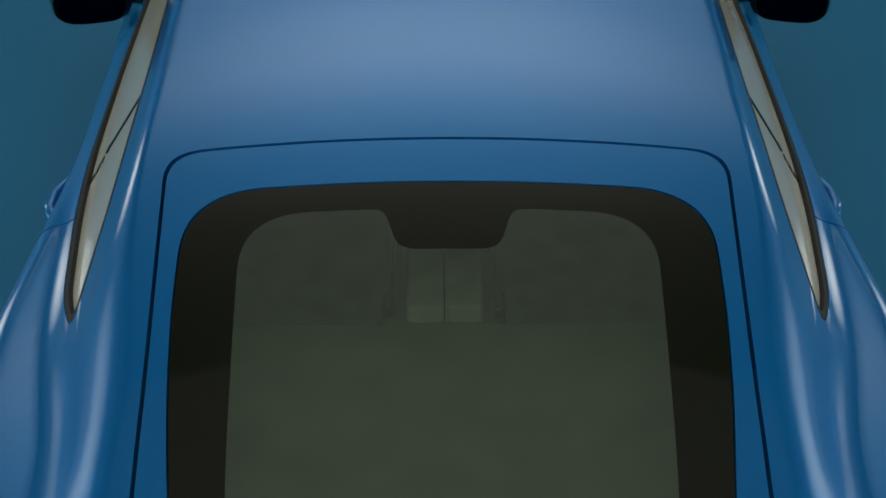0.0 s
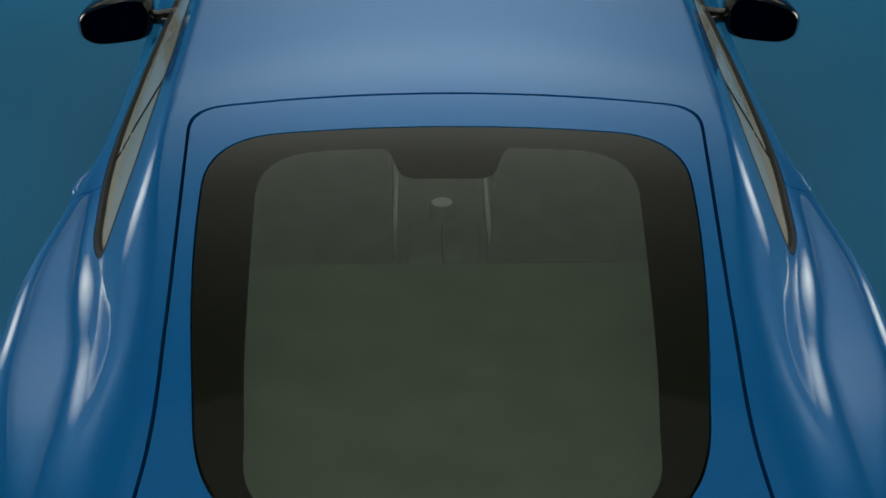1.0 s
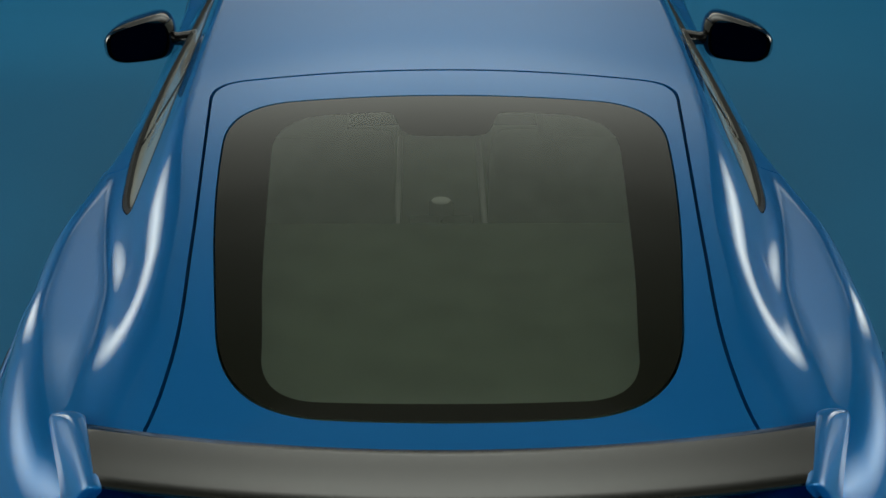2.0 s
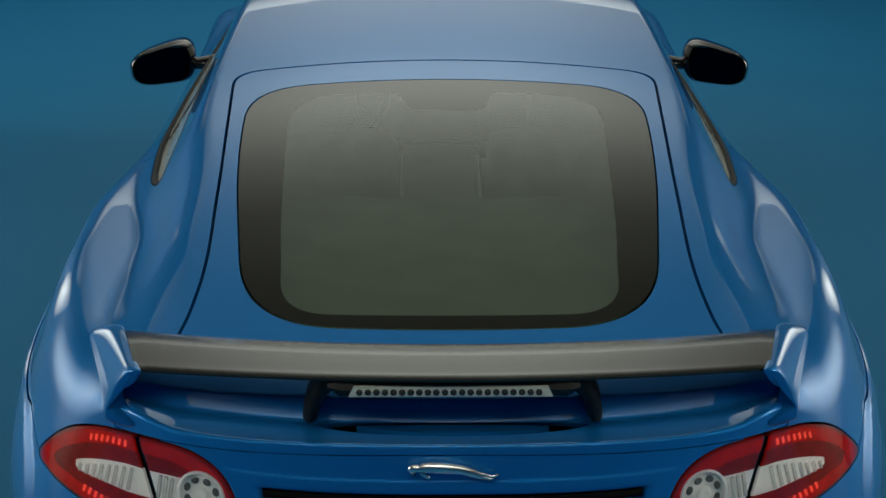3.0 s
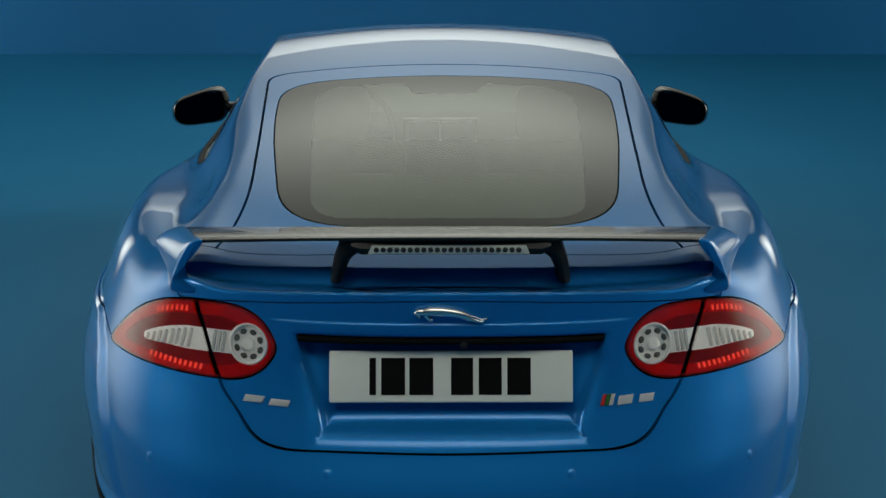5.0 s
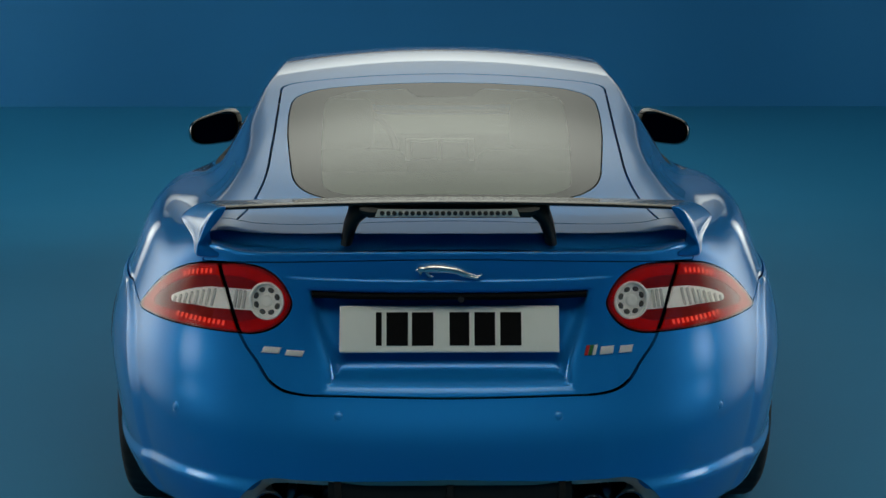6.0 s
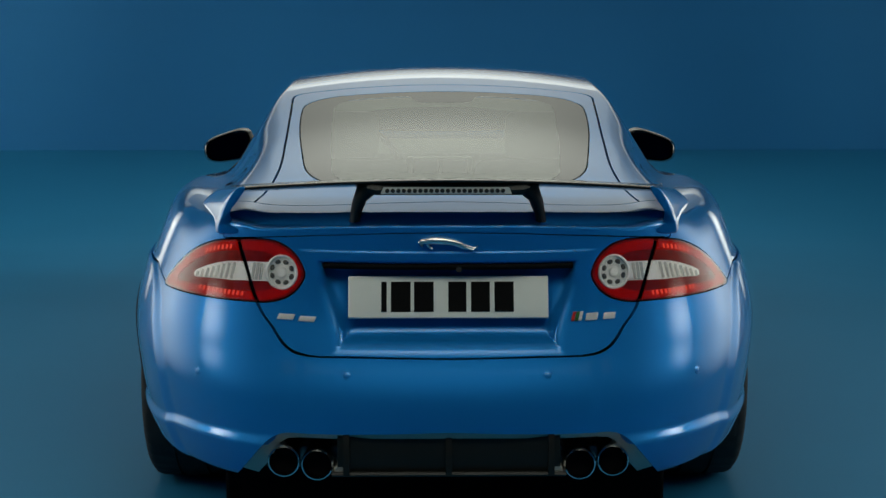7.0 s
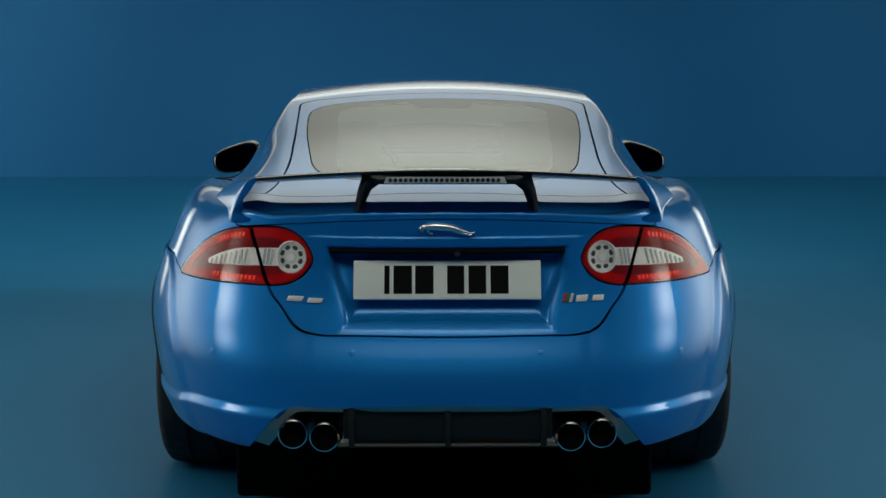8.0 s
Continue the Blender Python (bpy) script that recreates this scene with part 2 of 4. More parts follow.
def body_field(x, y, z):
    """Below zero inside the car's painted shell."""
    x = np.abs(x)
    width = spline(z, (0.1, 0.83), (0.3, 0.872), (0.4, 0.912), (0.5, 0.930), (0.6, 0.941), (0.68, 0.934), (0.74, 0.919), (0.8, 0.899), (0.87, 0.872), (0.94, 0.842), (1.0, 0.815), (1.3, 0.70))
    width = width * spline(y, (0.1, 0.973), (0.35, 0.977), (0.6, 0.988), (0.9, 1.0), (1.2, 1.01), (1.45, 0.985), (1.7, 0.957), (2.2, 0.942), (3.0, 0.955), (3.7, 0.985), (4.2, 0.985))
    tail = spline(z, (0.15, -0.085), (0.42, -0.152), (0.53, -0.136), (0.64, -0.084), (0.76, -0.038), (0.88, -0.026), (1.0, -0.036))
    skirt = 0.014 * step(0.418 - 0.022 * step(x, 0.7, 0.85) - z, -0.014, 0.02) * step(y, 1.1, 0.9)
    flare = spline(z, (0.40, 0.14), (0.45, 0.16), (0.54, 0.19), (0.65, 0.257), (0.745, 0.34), (0.795, 0.433), (0.82, 0.5))
    flare = 0.013 * step(y - flare, 0.0, 0.05) * step(z, 0.805, 0.785) * step(y, 1.5, 1.2)
    fold = 0.0035 * step(z, 0.900, 0.894) * step(x, 0.40, 0.36)
    width, tail = width + skirt + flare, tail - skirt - fold
    rear = np.maximum(0.93 - y, 0) / (0.93 - tail)
    nose = spline(z, (0.1, 0.95), (0.3, 1.07), (0.5, 1.09), (0.65, 1.02), (0.8, 0.9), (1.0, 0.7))
    front = np.maximum(y - 3.6, 0) / nose
    p = 2.75
    plan = ((x / width) ** p + rear ** p + front ** p + 1e-9) ** (1 / p) - 1
    round_off = 0.05 + 0.035 * step(y, 0.9, 0.5)
    round_off = round_off - (round_off - 0.009) * step(y, 0.45, 0.10) * step(x, 0.74, 0.58)
    shell = smax(z - top_height(x, y), plan * 0.9, round_off)
    under = np.where(y < 1.0, 0.295, 0.16)
    # recess round the number plate
    hole = np.maximum(x - 0.328 + 0.062 * step(z, 0.88, 0.66), np.abs(z - 0.768) - 0.096)
    hole = smax(hole, y - 0.036 + 0.33 * (0.84 - z), 0.03)
    shell = smax(shell, -hole, 0.018 + 0.022 * step(z, 0.845, 0.80))
    return smax(shell, under - z, 0.03)
# -- end of shape


# ---- mesh tools ----
def link_mesh(name, V, F, mat, parent=None, label="", N=None, smooth=True):
    me = bpy.data.meshes.new(name)
    me.from_pydata([tuple(v) for v in V], [], [tuple(int(i) for i in f) for f in F])
    me.materials.append(mat)
    me.polygons.foreach_set("use_smooth", [smooth] * len(me.polygons))
    if N is not None:
        me.normals_split_custom_set_from_vertices([tuple(n) for n in N])
    ob = new(name, me)
    ob.parent = parent
    if label:
        ob["label"] = label
    return ob


def part(name, bm, mat, parent, label="", smooth=True, sharp=38):
    """One mesh under a thing or a part."""
    me = bpy.data.meshes.new(name)
    bmesh.ops.recalc_face_normals(bm, faces=bm.faces)
    bm.to_mesh(me)
    bm.free()
    me.materials.append(mat)
    me.polygons.foreach_set("use_smooth", [smooth] * len(me.polygons))
    if smooth:
        me.set_sharp_from_angle(angle=radians(sharp))
    ob = new(name, me)
    ob.parent = parent
    if label:
        ob["label"] = label
    return ob


def box(bm, lo, hi, bevel=0.0, m=None):
    g = bmesh.ops.create_cube(bm, size=1)["verts"]
    for v in g:
        v.co = Vector([a + (b - a) * (c + 0.5) for a, b, c in zip(lo, hi, v.co)])
    if bevel:
        e = list({e for v in g for e in v.link_edges})
        r = bmesh.ops.bevel(bm, geom=e, offset=bevel, segments=3, affect="EDGES", profile=0.6)
        g = list({v for f in r["faces"] for v in f.verts} | {v for v in g if v.is_valid})
    if m:
        bmesh.ops.transform(bm, matrix=m, verts=g)
    return g


def loft(bm, rings, closed=True, caps=True):
    """Skin between rings of points."""
    vs = [[bm.verts.new(p) for p in r] for r in rings]
    n = len(vs[0])
    for a, b in zip(vs, vs[1:]):
        for i in range(n if closed else n - 1):
            j = (i + 1) % n
            bm.faces.new((a[i], a[j], b[j], b[i]))
    if caps and closed:
        bm.faces.new(vs[0])
        bm.faces.new(vs[-1])
    return vs


def lathe(bm, profile, m, n=48, caps=True):
    """Turns (axis, radius) pairs round the local x axis."""
    rings = [[m @ Vector((a, r * math.cos(k * math.tau / n), r * math.sin(k * math.tau / n))) for k in range(n)] for a, r in profile]
    return loft(bm, rings, True, caps)


def tube(bm, points, radius, n=10):
    rings = []
    for i, p in enumerate(points):
        d = (Vector(points[min(i + 1, len(points) - 1)]) - Vector(points[max(i - 1, 0)])).normalized()
        q = d.to_track_quat("X", "Z").to_matrix()
        r = radius[i] if isinstance(radius, (list, tuple)) else radius
        rings.append([Vector(p) + q @ Vector((0, r * math.cos(k * math.tau / n), r * math.sin(k * math.tau / n))) for k in range(n)])
    return loft(bm, rings)


def gradient(p):
    e, g = 0.0015, np.empty_like(p)
    for k in range(3):
        d = np.zeros(3)
        d[k] = e
        a, b = p + d, p - d
        g[:, k] = (body_field(a[:, 0], a[:, 1], a[:, 2]) - body_field(b[:, 0], b[:, 1], b[:, 2])) / (2 * e)
    return g


def settle(p, times=3):
    """Moves points onto the body's skin."""
    for _ in range(times):
        g = gradient(p)
        p = p - np.clip(body_field(p[:, 0], p[:, 1], p[:, 2]) / np.maximum((g * g).sum(1), 0.05), -0.02, 0.02)[:, None] * g
    return p


def skin():
    """The body's skin as triangles: one vertex to each cell that the surface crosses."""
    X = np.arange(-1.0, 1.0001, 0.0125)
    Y = np.concatenate([np.arange(-0.21, -0.05, 0.009), np.arange(-0.05, 0.3, 0.006), np.arange(0.3, 0.5, 0.009), np.arange(0.5, 1.6, 0.0125), np.arange(1.6, 4.8, 0.022)])
    Z = np.concatenate([np.arange(0.13, 0.37, 0.0105), np.arange(0.37, 0.44, 0.006), np.arange(0.44, 0.59, 0.0105), np.arange(0.59, 0.70, 0.0055), np.arange(0.70, 0.84, 0.0105), np.arange(0.84, 1.02, 0.006), np.arange(1.02, 1.36, 0.0125)])
    S = np.stack([body_field(X[:, None], y, Z[None, :]) for y in Y], 1)
    inside = S < 0
    nx, ny, nz = S.shape
    total, count = np.zeros((nx - 1, ny - 1, nz - 1, 3)), np.zeros((nx - 1, ny - 1, nz - 1))
    axes = (X, Y, Z)
    crossings = []
    for ax in range(3):
        lo = [slice(None)] * 3
        hi = [slice(None)] * 3
        lo[ax], hi[ax] = slice(None, -1), slice(1, None)
        a, b = S[tuple(lo)], S[tuple(hi)]
        idx = np.argwhere((a < 0) != (b < 0))
        i = tuple(idx.T)
        f = a[i] / (a[i] - b[i])
        pos = np.stack([axes[k][idx[:, k]] for k in range(3)], 1)
        pos[:, ax] += f * (axes[ax][idx[:, ax] + 1] - axes[ax][idx[:, ax]])
        crossings.append((ax, idx, a[i] < 0))
        o = [k for k in range(3) if k != ax]
        for da in (0, -1):
            for db in (0, -1):
                c = idx.copy()
                c[:, o[0]] += da
                c[:, o[1]] += db
                ok = (c >= 0).all(1) & (c < np.array(count.shape)).all(1)
                np.add.at(total, tuple(c[ok].T), pos[ok])
                np.add.at(count, tuple(c[ok].T), 1)
    cells = np.argwhere(count > 0)
    number = np.full(count.shape, -1)
    number[tuple(cells.T)] = np.arange(len(cells))
    V = settle(total[tuple(cells.T)] / count[tuple(cells.T)][:, None])
    tris = []
    for ax, idx, first in crossings:
        o = [k for k in range(3) if k != ax]
        quad = []
        for da, db in ((0, 0), (-1, 0), (-1, -1), (0, -1)):
            c = idx.copy()
            c[:, o[0]] += da
            c[:, o[1]] += db
            quad.append(number[tuple(np.clip(c, 0, np.array(count.shape) - 1).T)])
        q = np.stack(quad, 1)
        flip = first if ax != 1 else ~first
        q[~flip] = q[~flip][:, ::-1]
        short = ((V[q[:, 0]] - V[q[:, 2]]) ** 2).sum(1) <= ((V[q[:, 1]] - V[q[:, 3]]) ** 2).sum(1)
        tris += [q[short][:, [0, 1, 2]], q[short][:, [0, 2, 3]], q[~short][:, [0, 1, 3]], q[~short][:, [1, 2, 3]]]
    return V, np.concatenate(tris)


def compact(V, T):
    used, inverse = np.unique(T.ravel(), return_inverse=True)
    return V[used], inverse.reshape(-1, 3)


def half(mesh, g):
    """The piece of a triangle mesh on which the field g is below zero."""
    V, T = mesh
    if not len(T):
        return mesh
    val = g(V[:, 0], V[:, 1], V[:, 2])
    neg = val[T] < 0
    n = neg.sum(1)
    keep = [T[n == 3]]
    extra = []
    base = len(V)
    for want in (1, 2):
        t, s = T[n == want], neg[n == want]
        if not len(t):
            continue
        k = np.argmax(s if want == 1 else ~s, 1)
        r = np.arange(len(t))
        a, b, c = t[r, k], t[r, (k + 1) % 3], t[r, (k + 2) % 3]
        pts = []
        for u, w in ((a, b), (a, c)):
            lo, hi = np.minimum(u, w), np.maximum(u, w)
            f = val[lo] / (val[lo] - val[hi])
            pts.append(V[lo] + f[:, None] * (V[hi] - V[lo]))
        i = base + np.arange(len(t))
        j = i + len(t)
        base += 2 * len(t)
        extra += pts
        keep += [np.stack([a, i, j], 1)] if want == 1 else [np.stack([i, b, c], 1), np.stack([i, c, j], 1)]
    V2, T2 = np.concatenate([V] + extra), np.concatenate(keep)
    V2, T2 = compact(V2, T2)
    _, first, inverse = np.unique(np.round(V2, 6), axis=0, return_index=True, return_inverse=True)
    T2 = inverse.ravel()[T2]
    ok = (T2[:, 0] != T2[:, 1]) & (T2[:, 1] != T2[:, 2]) & (T2[:, 0] != T2[:, 2])
    return compact(V2[first], T2[ok])


def cut(mesh, g, gap=0.0):
    """Inside and outside of a field, with a gap between the two."""
    return half(mesh, lambda x, y, z: g(x, y, z) + gap / 2), half(mesh, lambda x, y, z: gap / 2 - g(x, y, z))


def panel(name, mesh, mat, parent, label="", lip=0.012, inset=0.0):
    """A piece of the skin as sheet with turned-in edges."""
    V, T = mesh
    N = gradient(V)
    N /= np.linalg.norm(N, axis=1)[:, None]
    V = V - inset * N
    e = np.concatenate([T[:, [0, 1]], T[:, [1, 2]], T[:, [2, 0]]])
    key = np.sort(e, 1)
    _, index, inverse, count = np.unique(key, axis=0, return_index=True, return_inverse=True, return_counts=True)
    rim = e[index[count == 1]]
    if not lip or not len(rim):
        return link_mesh(name, V, T, mat, parent, label, N)
    n = len(V)
    a, b = rim.T
    m = len(rim)
    outer = np.cross(V[b] - V[a], N[a])
    outer /= np.linalg.norm(outer, axis=1)[:, None] + 1e-9
    V2 = np.concatenate([V, V[a], V[b], V[b] - lip * N[b], V[a] - lip * N[a]])
    N2 = np.concatenate([N, outer, outer, outer, outer])
    k = n + np.arange(m)
    quads = np.stack([k + m, k, k + 3 * m, k + 2 * m], 1)
    faces = [tuple(t) for t in T] + [tuple(q) for q in quads]
    return link_mesh(name, V2, faces, mat, parent, label, N2)


# ---- studio ----
def strip(name, profile, x0, x1, mat, label):
    """A sheet swept across the studio along x, from (y, z) pairs, with thickness."""
    bm = bmesh.new()
    n = len(profile)
    off = []
    for i, (y, z) in enumerate(profile):
        d = Vector((profile[min(i + 1, n - 1)][0] - profile[max(i - 1, 0)][0], profile[min(i + 1, n - 1)][1] - profile[max(i - 1, 0)][1])).normalized()
        off.append((y + d.y * 0.1, z - d.x * 0.1))
    ring = profile + off[::-1]
    loft(bm, [[(x, y, z) for y, z in ring] for x in (x0, x1)])
    ob = part(name, bm, mat, None, label)
    return tagged(ob, label, "", "", "structure")


ramp = [(-9.0, 0.0)] + [(5.9 + 2.4 * k / 24, 0.41 * (k / 24) ** 2) for k in range(25)]
tagged(strip("floor", ramp, -9, 9, FLOOR, "blue painted studio floor sweeping up to the backdrop"), category="floor")
tagged(strip("wall_north", [(8.3, 0.41), (8.3, 7.0)], -9, 9, WALL, "plain blue painted studio backdrop wall"), category="wall")
tagged(strip("wall_south", [(-9.0, 7.0), (-9.0, 0.0)], -9, 9, WALL, "plain blue painted studio wall"), category="wall")
for name, x in (("wall_west", -9.05), ("wall_east", 9.05)):
    bm = bmesh.new()
    box(bm, (x - 0.05, -9, 0), (x + 0.05, 8.3, 7))
    tagged(part(name, bm, WALL, None), "plain blue painted studio side wall", "wall", "", "structure")
bm = bmesh.new()
box(bm, (-9.1, -9.1, 7), (9.1, 8.4, 7.1))
tagged(part("ceiling", bm, material("studio_ceiling", (0.05, 0.06, 0.06), 0.9, spread=0.1, scale=1), None), "dark studio ceiling", "ceiling", "", "structure")

# ---- the car ----
car = tagged(new("sports_car"), "glossy metallic blue sports coupe with rear wing on studio floor", "car")


def ax(x):
    return np.abs(x)


def tail_run(y, z):
    """Distance along the tail: y on the deck, then down the rear face."""
    return y + np.minimum(z - 0.95, 0)


def arch_field(x, y, z):
    r = np.minimum(np.hypot(y - 1.0, z - 0.345), np.hypot(y - 3.75, z - 0.345)) - 0.378
    return np.maximum(r, 0.55 - ax(x))


def diffuser_field(x, y, z):
    return smax(smax(ax(x) - 0.455 - 0.75 * np.maximum(0.44 - z, -0.05), z - 0.452 + 0.03 * ax(x), 0.05), y - 0.25, 0.01)


def gate_field(x, y, z):
    q = tail_run(y, z)
    w = spline(q, (-0.42, 0.425), (-0.36, 0.434), (-0.265, 0.455), (-0.2, 0.487), (-0.125, 0.512), (-0.02, 0.538), (0.08, 0.557), (0.2, 0.54), (0.32, 0.505), (0.45, 0.487), (0.76, 0.487), (1.0, 0.496), (1.35, 0.512))
    return smax(smax(ax(x) - w, q - 1.356, 0.07), -0.412 + 0.22 * x * x - q, 0.11)


def base_field(x, y, z):
    """Spoiler base across the tail, from a joint on the deck to the underside of the lip."""
    return np.maximum(np.maximum(y - 0.172 - 0.9 * x ** 4, 0.948 - 0.10 * x * x - z), ax(x) - 0.60)


def glass_field(x, y, z):
    w = spline(y, (0.2, 0.405), (0.5, 0.412), (0.65, 0.43), (0.8, 0.447), (0.97, 0.459), (1.25, 0.463))
    g = smax(smax(ax(x) - w, y - 1.243, 0.14), 0.285 + 0.3 * x * x - y, 0.2)
    return np.maximum(g, 0.98 - z)


def clear_field(x, y, z):
    w = spline(y, (0.3, 0.322), (0.48, 0.329), (0.63, 0.341), (0.85, 0.351), (1.08, 0.358), (1.2, 0.36))
    g = smax(smax(ax(x) - w, y - 1.177, 0.12), 0.325 + 0.25 * x * x - y, 0.1)
    notch = smax(ax(x) - 0.086 - 0.28 * np.maximum(y - 1.085, 0), 1.083 - y, 0.03)
    return smax(g, -notch, 0.02)


def lamp_field(x, y, z):
    upper = spline(ax(x), (0.3, 0.917), (0.5, 0.919), (0.56, 0.914), (0.645, 0.894), (0.71, 0.855), (0.79, 0.767), (0.84, 0.69))
    lower = spline(ax(x), (0.3, 0.765), (0.45, 0.757), (0.6, 0.753), (0.75, 0.752), (0.9, 0.757))
    g = smax(smax((z - upper) * 0.85, lower - z, 0.02), 0.364 - ax(x), 0.13)
    return np.maximum(g, y - 0.8)


def white_field(x, y, z):
    """Clear strip of the lamp, narrowing outwards."""
    mid = spline(ax(x), (0.42, 0.837), (0.52, 0.833), (0.63, 0.822), (0.70, 0.803))
    tall = 0.025 * np.sqrt(np.clip((0.70 - ax(x)) / 0.12, 0, 1))
    return smax(smax(np.abs(z - mid) - tall, ax(x) - 0.697, 0.01), 0.44 - ax(x), 0.004)


def eye_field(x, y, z):
    return np.hypot(ax(x) - 0.436, z - 0.836) - 0.044


def window_field(x, y, z):
    hi = spline(y, (1.08, 1.02), (1.2, 1.075), (1.35, 1.125), (1.6, 1.168), (2.0, 1.195), (2.4, 1.165), (2.7, 1.085), (2.9, 0.99))
    lo = spline(y, (1.08, 1.03), (1.2, 0.996), (1.4, 0.975), (1.6, 0.959), (1.8, 0.951), (2.1, 0.957), (2.4, 0.965), (2.9, 0.975))
    g = smax(smax((z - hi) * 0.9, lo - z, 0.02), 1.105 - y, 0.04)
    return np.maximum(g, 0.4 - ax(x))


def roof_field(x, y, z):
    w = spline(y, (1.3, 0.508), (1.45, 0.517), (1.6, 0.527), (1.9, 0.543), (2.3, 0.54), (2.6, 0.52))
    return np.maximum(smax(ax(x) - w, y - 2.62, 0.1), np.maximum(1.1 - z, 1.345 - y))


def screen_field(x, y, z):
    w = spline(y, (2.5, 0.50), (3.0, 0.58), (3.4, 0.66))
    return np.maximum(smax(smax(ax(x) - w, 2.66 - 0.25 * x * x - y, 0.08), y - 3.42 + 0.6 * x * x, 0.08), 0.8 - z)


def bumper_field(x, y, z):
    line = np.where(y > 0.31, np.minimum(0.7575 + 0.30 * (y - 0.31), 0.797), 0.7575)
    return np.maximum(z - line, y - 0.95)


def door_field(x, y, z):
    rear = y - 2.96
    front = 1.52 + 0.28 * step(z, 0.95, 0.45) * 0.6 - y
    return np.maximum(smax(smax(smax(rear, front, 0.05), 0.28 - z, 0.08), z - 1.0, 0.004), 0.4 - ax(x))


def bonnet_field(x, y, z):
    return np.maximum(smax(ax(x) - 0.66 + 0.12 * (y - 3.4), 3.40 - 0.5 * x * x - y, 0.1), np.maximum(y - 4.45, 0.6 - z))


def flap_field(x, y, z):
    return np.maximum(np.hypot(y - 0.64, z - 0.84) - 0.10, 0.80 - x)


body = compact(*skin())
body = half(body, lambda x, y, z: -arch_field(x, y, z))
body = half(body, lambda x, y, z: -diffuser_field(x, y, z))
housing = half(body, lambda x, y, z: lamp_field(x, y, z) - 0.012)
base, body = cut(body, base_field, 0.003)
gate, body = cut(body, gate_field, 0.007)
joint = lambda x, y, z: np.maximum(np.maximum(np.abs(z - 0.858) - 0.0012, ax(x) - 0.375), np.maximum(0.325 - ax(x), y - 0.3))
gate = half(gate, lambda x, y, z: -joint(x, y, z))
glass, gate = cut(gate, glass_field, 0.004)
clear, frit = cut(glass, clear_field, 0.0)
lens_in, gate = cut(gate, lamp_field, 0.0035)
lens_out, body = cut(body, lamp_field, 0.0035)
lens_in = half(lens_in, lambda x, y, z: gate_field(x, y, z) + 0.006)
lens_out = half(lens_out, lambda x, y, z: 0.006 - gate_field(x, y, z))
pane, body = cut(body, window_field, 0.002)
pane, seal = cut(pane, lambda x, y, z: window_field(x, y, z) + 0.011, 0.0)
divider = lambda x, y, z: np.abs(y - 1.705 + 5.0 * np.maximum(1.03 - z, 0) ** 1.4 * 0.55) - 0.009
division, pane = cut(pane, divider, 0.0)
screen, body = cut(body, screen_field, 0.004)
roof, body = cut(body, roof_field, 0.0)
bumper, body = cut(body, bumper_field, 0.004)
door, body = cut(body, door_field, 0.005)
bonnet, body = cut(body, bonnet_field, 0.005)
flap, body = cut(body, flap_field, 0.004)

left = lambda x, y, z: x
right = lambda x, y, z: -x

shell = panel("body", body, PAINT, car, "metallic blue painted body with broad rear haunches", 0.02)
panel("roof", roof, PAINT, car, "blue roof panel")
panel("spoiler_base", base, PAINT, car, "blue lip spoiler base across the tail", 0.012)
tailgate = panel("tailgate", gate, PAINT, car, "blue tailgate round the rear window", 0.02)
panel("rear_bumper", bumper, PAINT, car, "smooth blue rear bumper", 0.02)
panel("bonnet", bonnet, PAINT, car)
panel("windscreen", screen, GLASS, car, "clear glass windscreen")
panel("fuel_flap", flap, PAINT, car, "round blue fuel filler flap")
rear_window = panel("rear_window", clear, REAR_GLASS, car, "grey-green tinted rear window", 0)
panel("frit_band", frit, FRIT, rear_window, "black printed border of the rear window", 0.0)
for sign, keep in ((-1, left), (1, right)):
    panel("door", half(door, keep), PAINT, car)
    window = panel("side_window", half(pane, keep), PAINTED_PANE, car, "opaque side window coloured as its pale reflection, set in a black seal", 0.002, 0.009)
    panel("window_seal", half(seal, keep), RUBBER, window, "black rubber seal", 0.03)
    panel("divider", half(division, keep), BLACK, window, "", 0.004, 0.006)


# ---- placing on the skin ----
def skin_y(x, z):
    """The rear face's y at a place across and up."""
    a, b = -0.5, 0.9
    for _ in range(40):
        m = (a + b) / 2
        if body_field(np.array([x]), np.array([m]), np.array([z]))[0] < 0:
            b = m
        else:
            a = m
    return b


def skin_x(y, z):
    """The flank's half width at a place along and up."""
    a, b = 1.3, 0.3
    for _ in range(40):
        m = (a + b) / 2
        if body_field(np.array([m]), np.array([y]), np.array([z]))[0] < 0:
            b = m
        else:
            a = m
    return b


def rear_pose(x, z, lift=0.0, turn=0.0):
    """A pose on the rear face: local x across, local y up the face, local z outwards."""
    p = np.array([[x, skin_y(x, z), z]])
    n = Vector(gradient(p)[0]).normalized()
    u = (Vector((0, 0, 1)) - n * n.z).normalized()
    m = Matrix((u.cross(n), u, n)).transposed().to_4x4()
    return Matrix.Translation(Vector(p[0]) + n * lift) @ m @ pose(0, 0, 0, 0, 0, turn)


def ring_spline(points, n=6):
    """A smooth closed ring through points."""
    out, k = [], len(points)
    for i in range(k):
        p = [Vector(points[(i + d) % k]) for d in (-1, 0, 1, 2)]
        for j in range(n):
            t = j / n
            out.append(0.5 * (2 * p[1] + (p[2] - p[0]) * t + (2 * p[0] - 5 * p[1] + 4 * p[2] - p[3]) * t * t + (3 * p[1] - p[0] - 3 * p[2] + p[3]) * t ** 3))
    return out


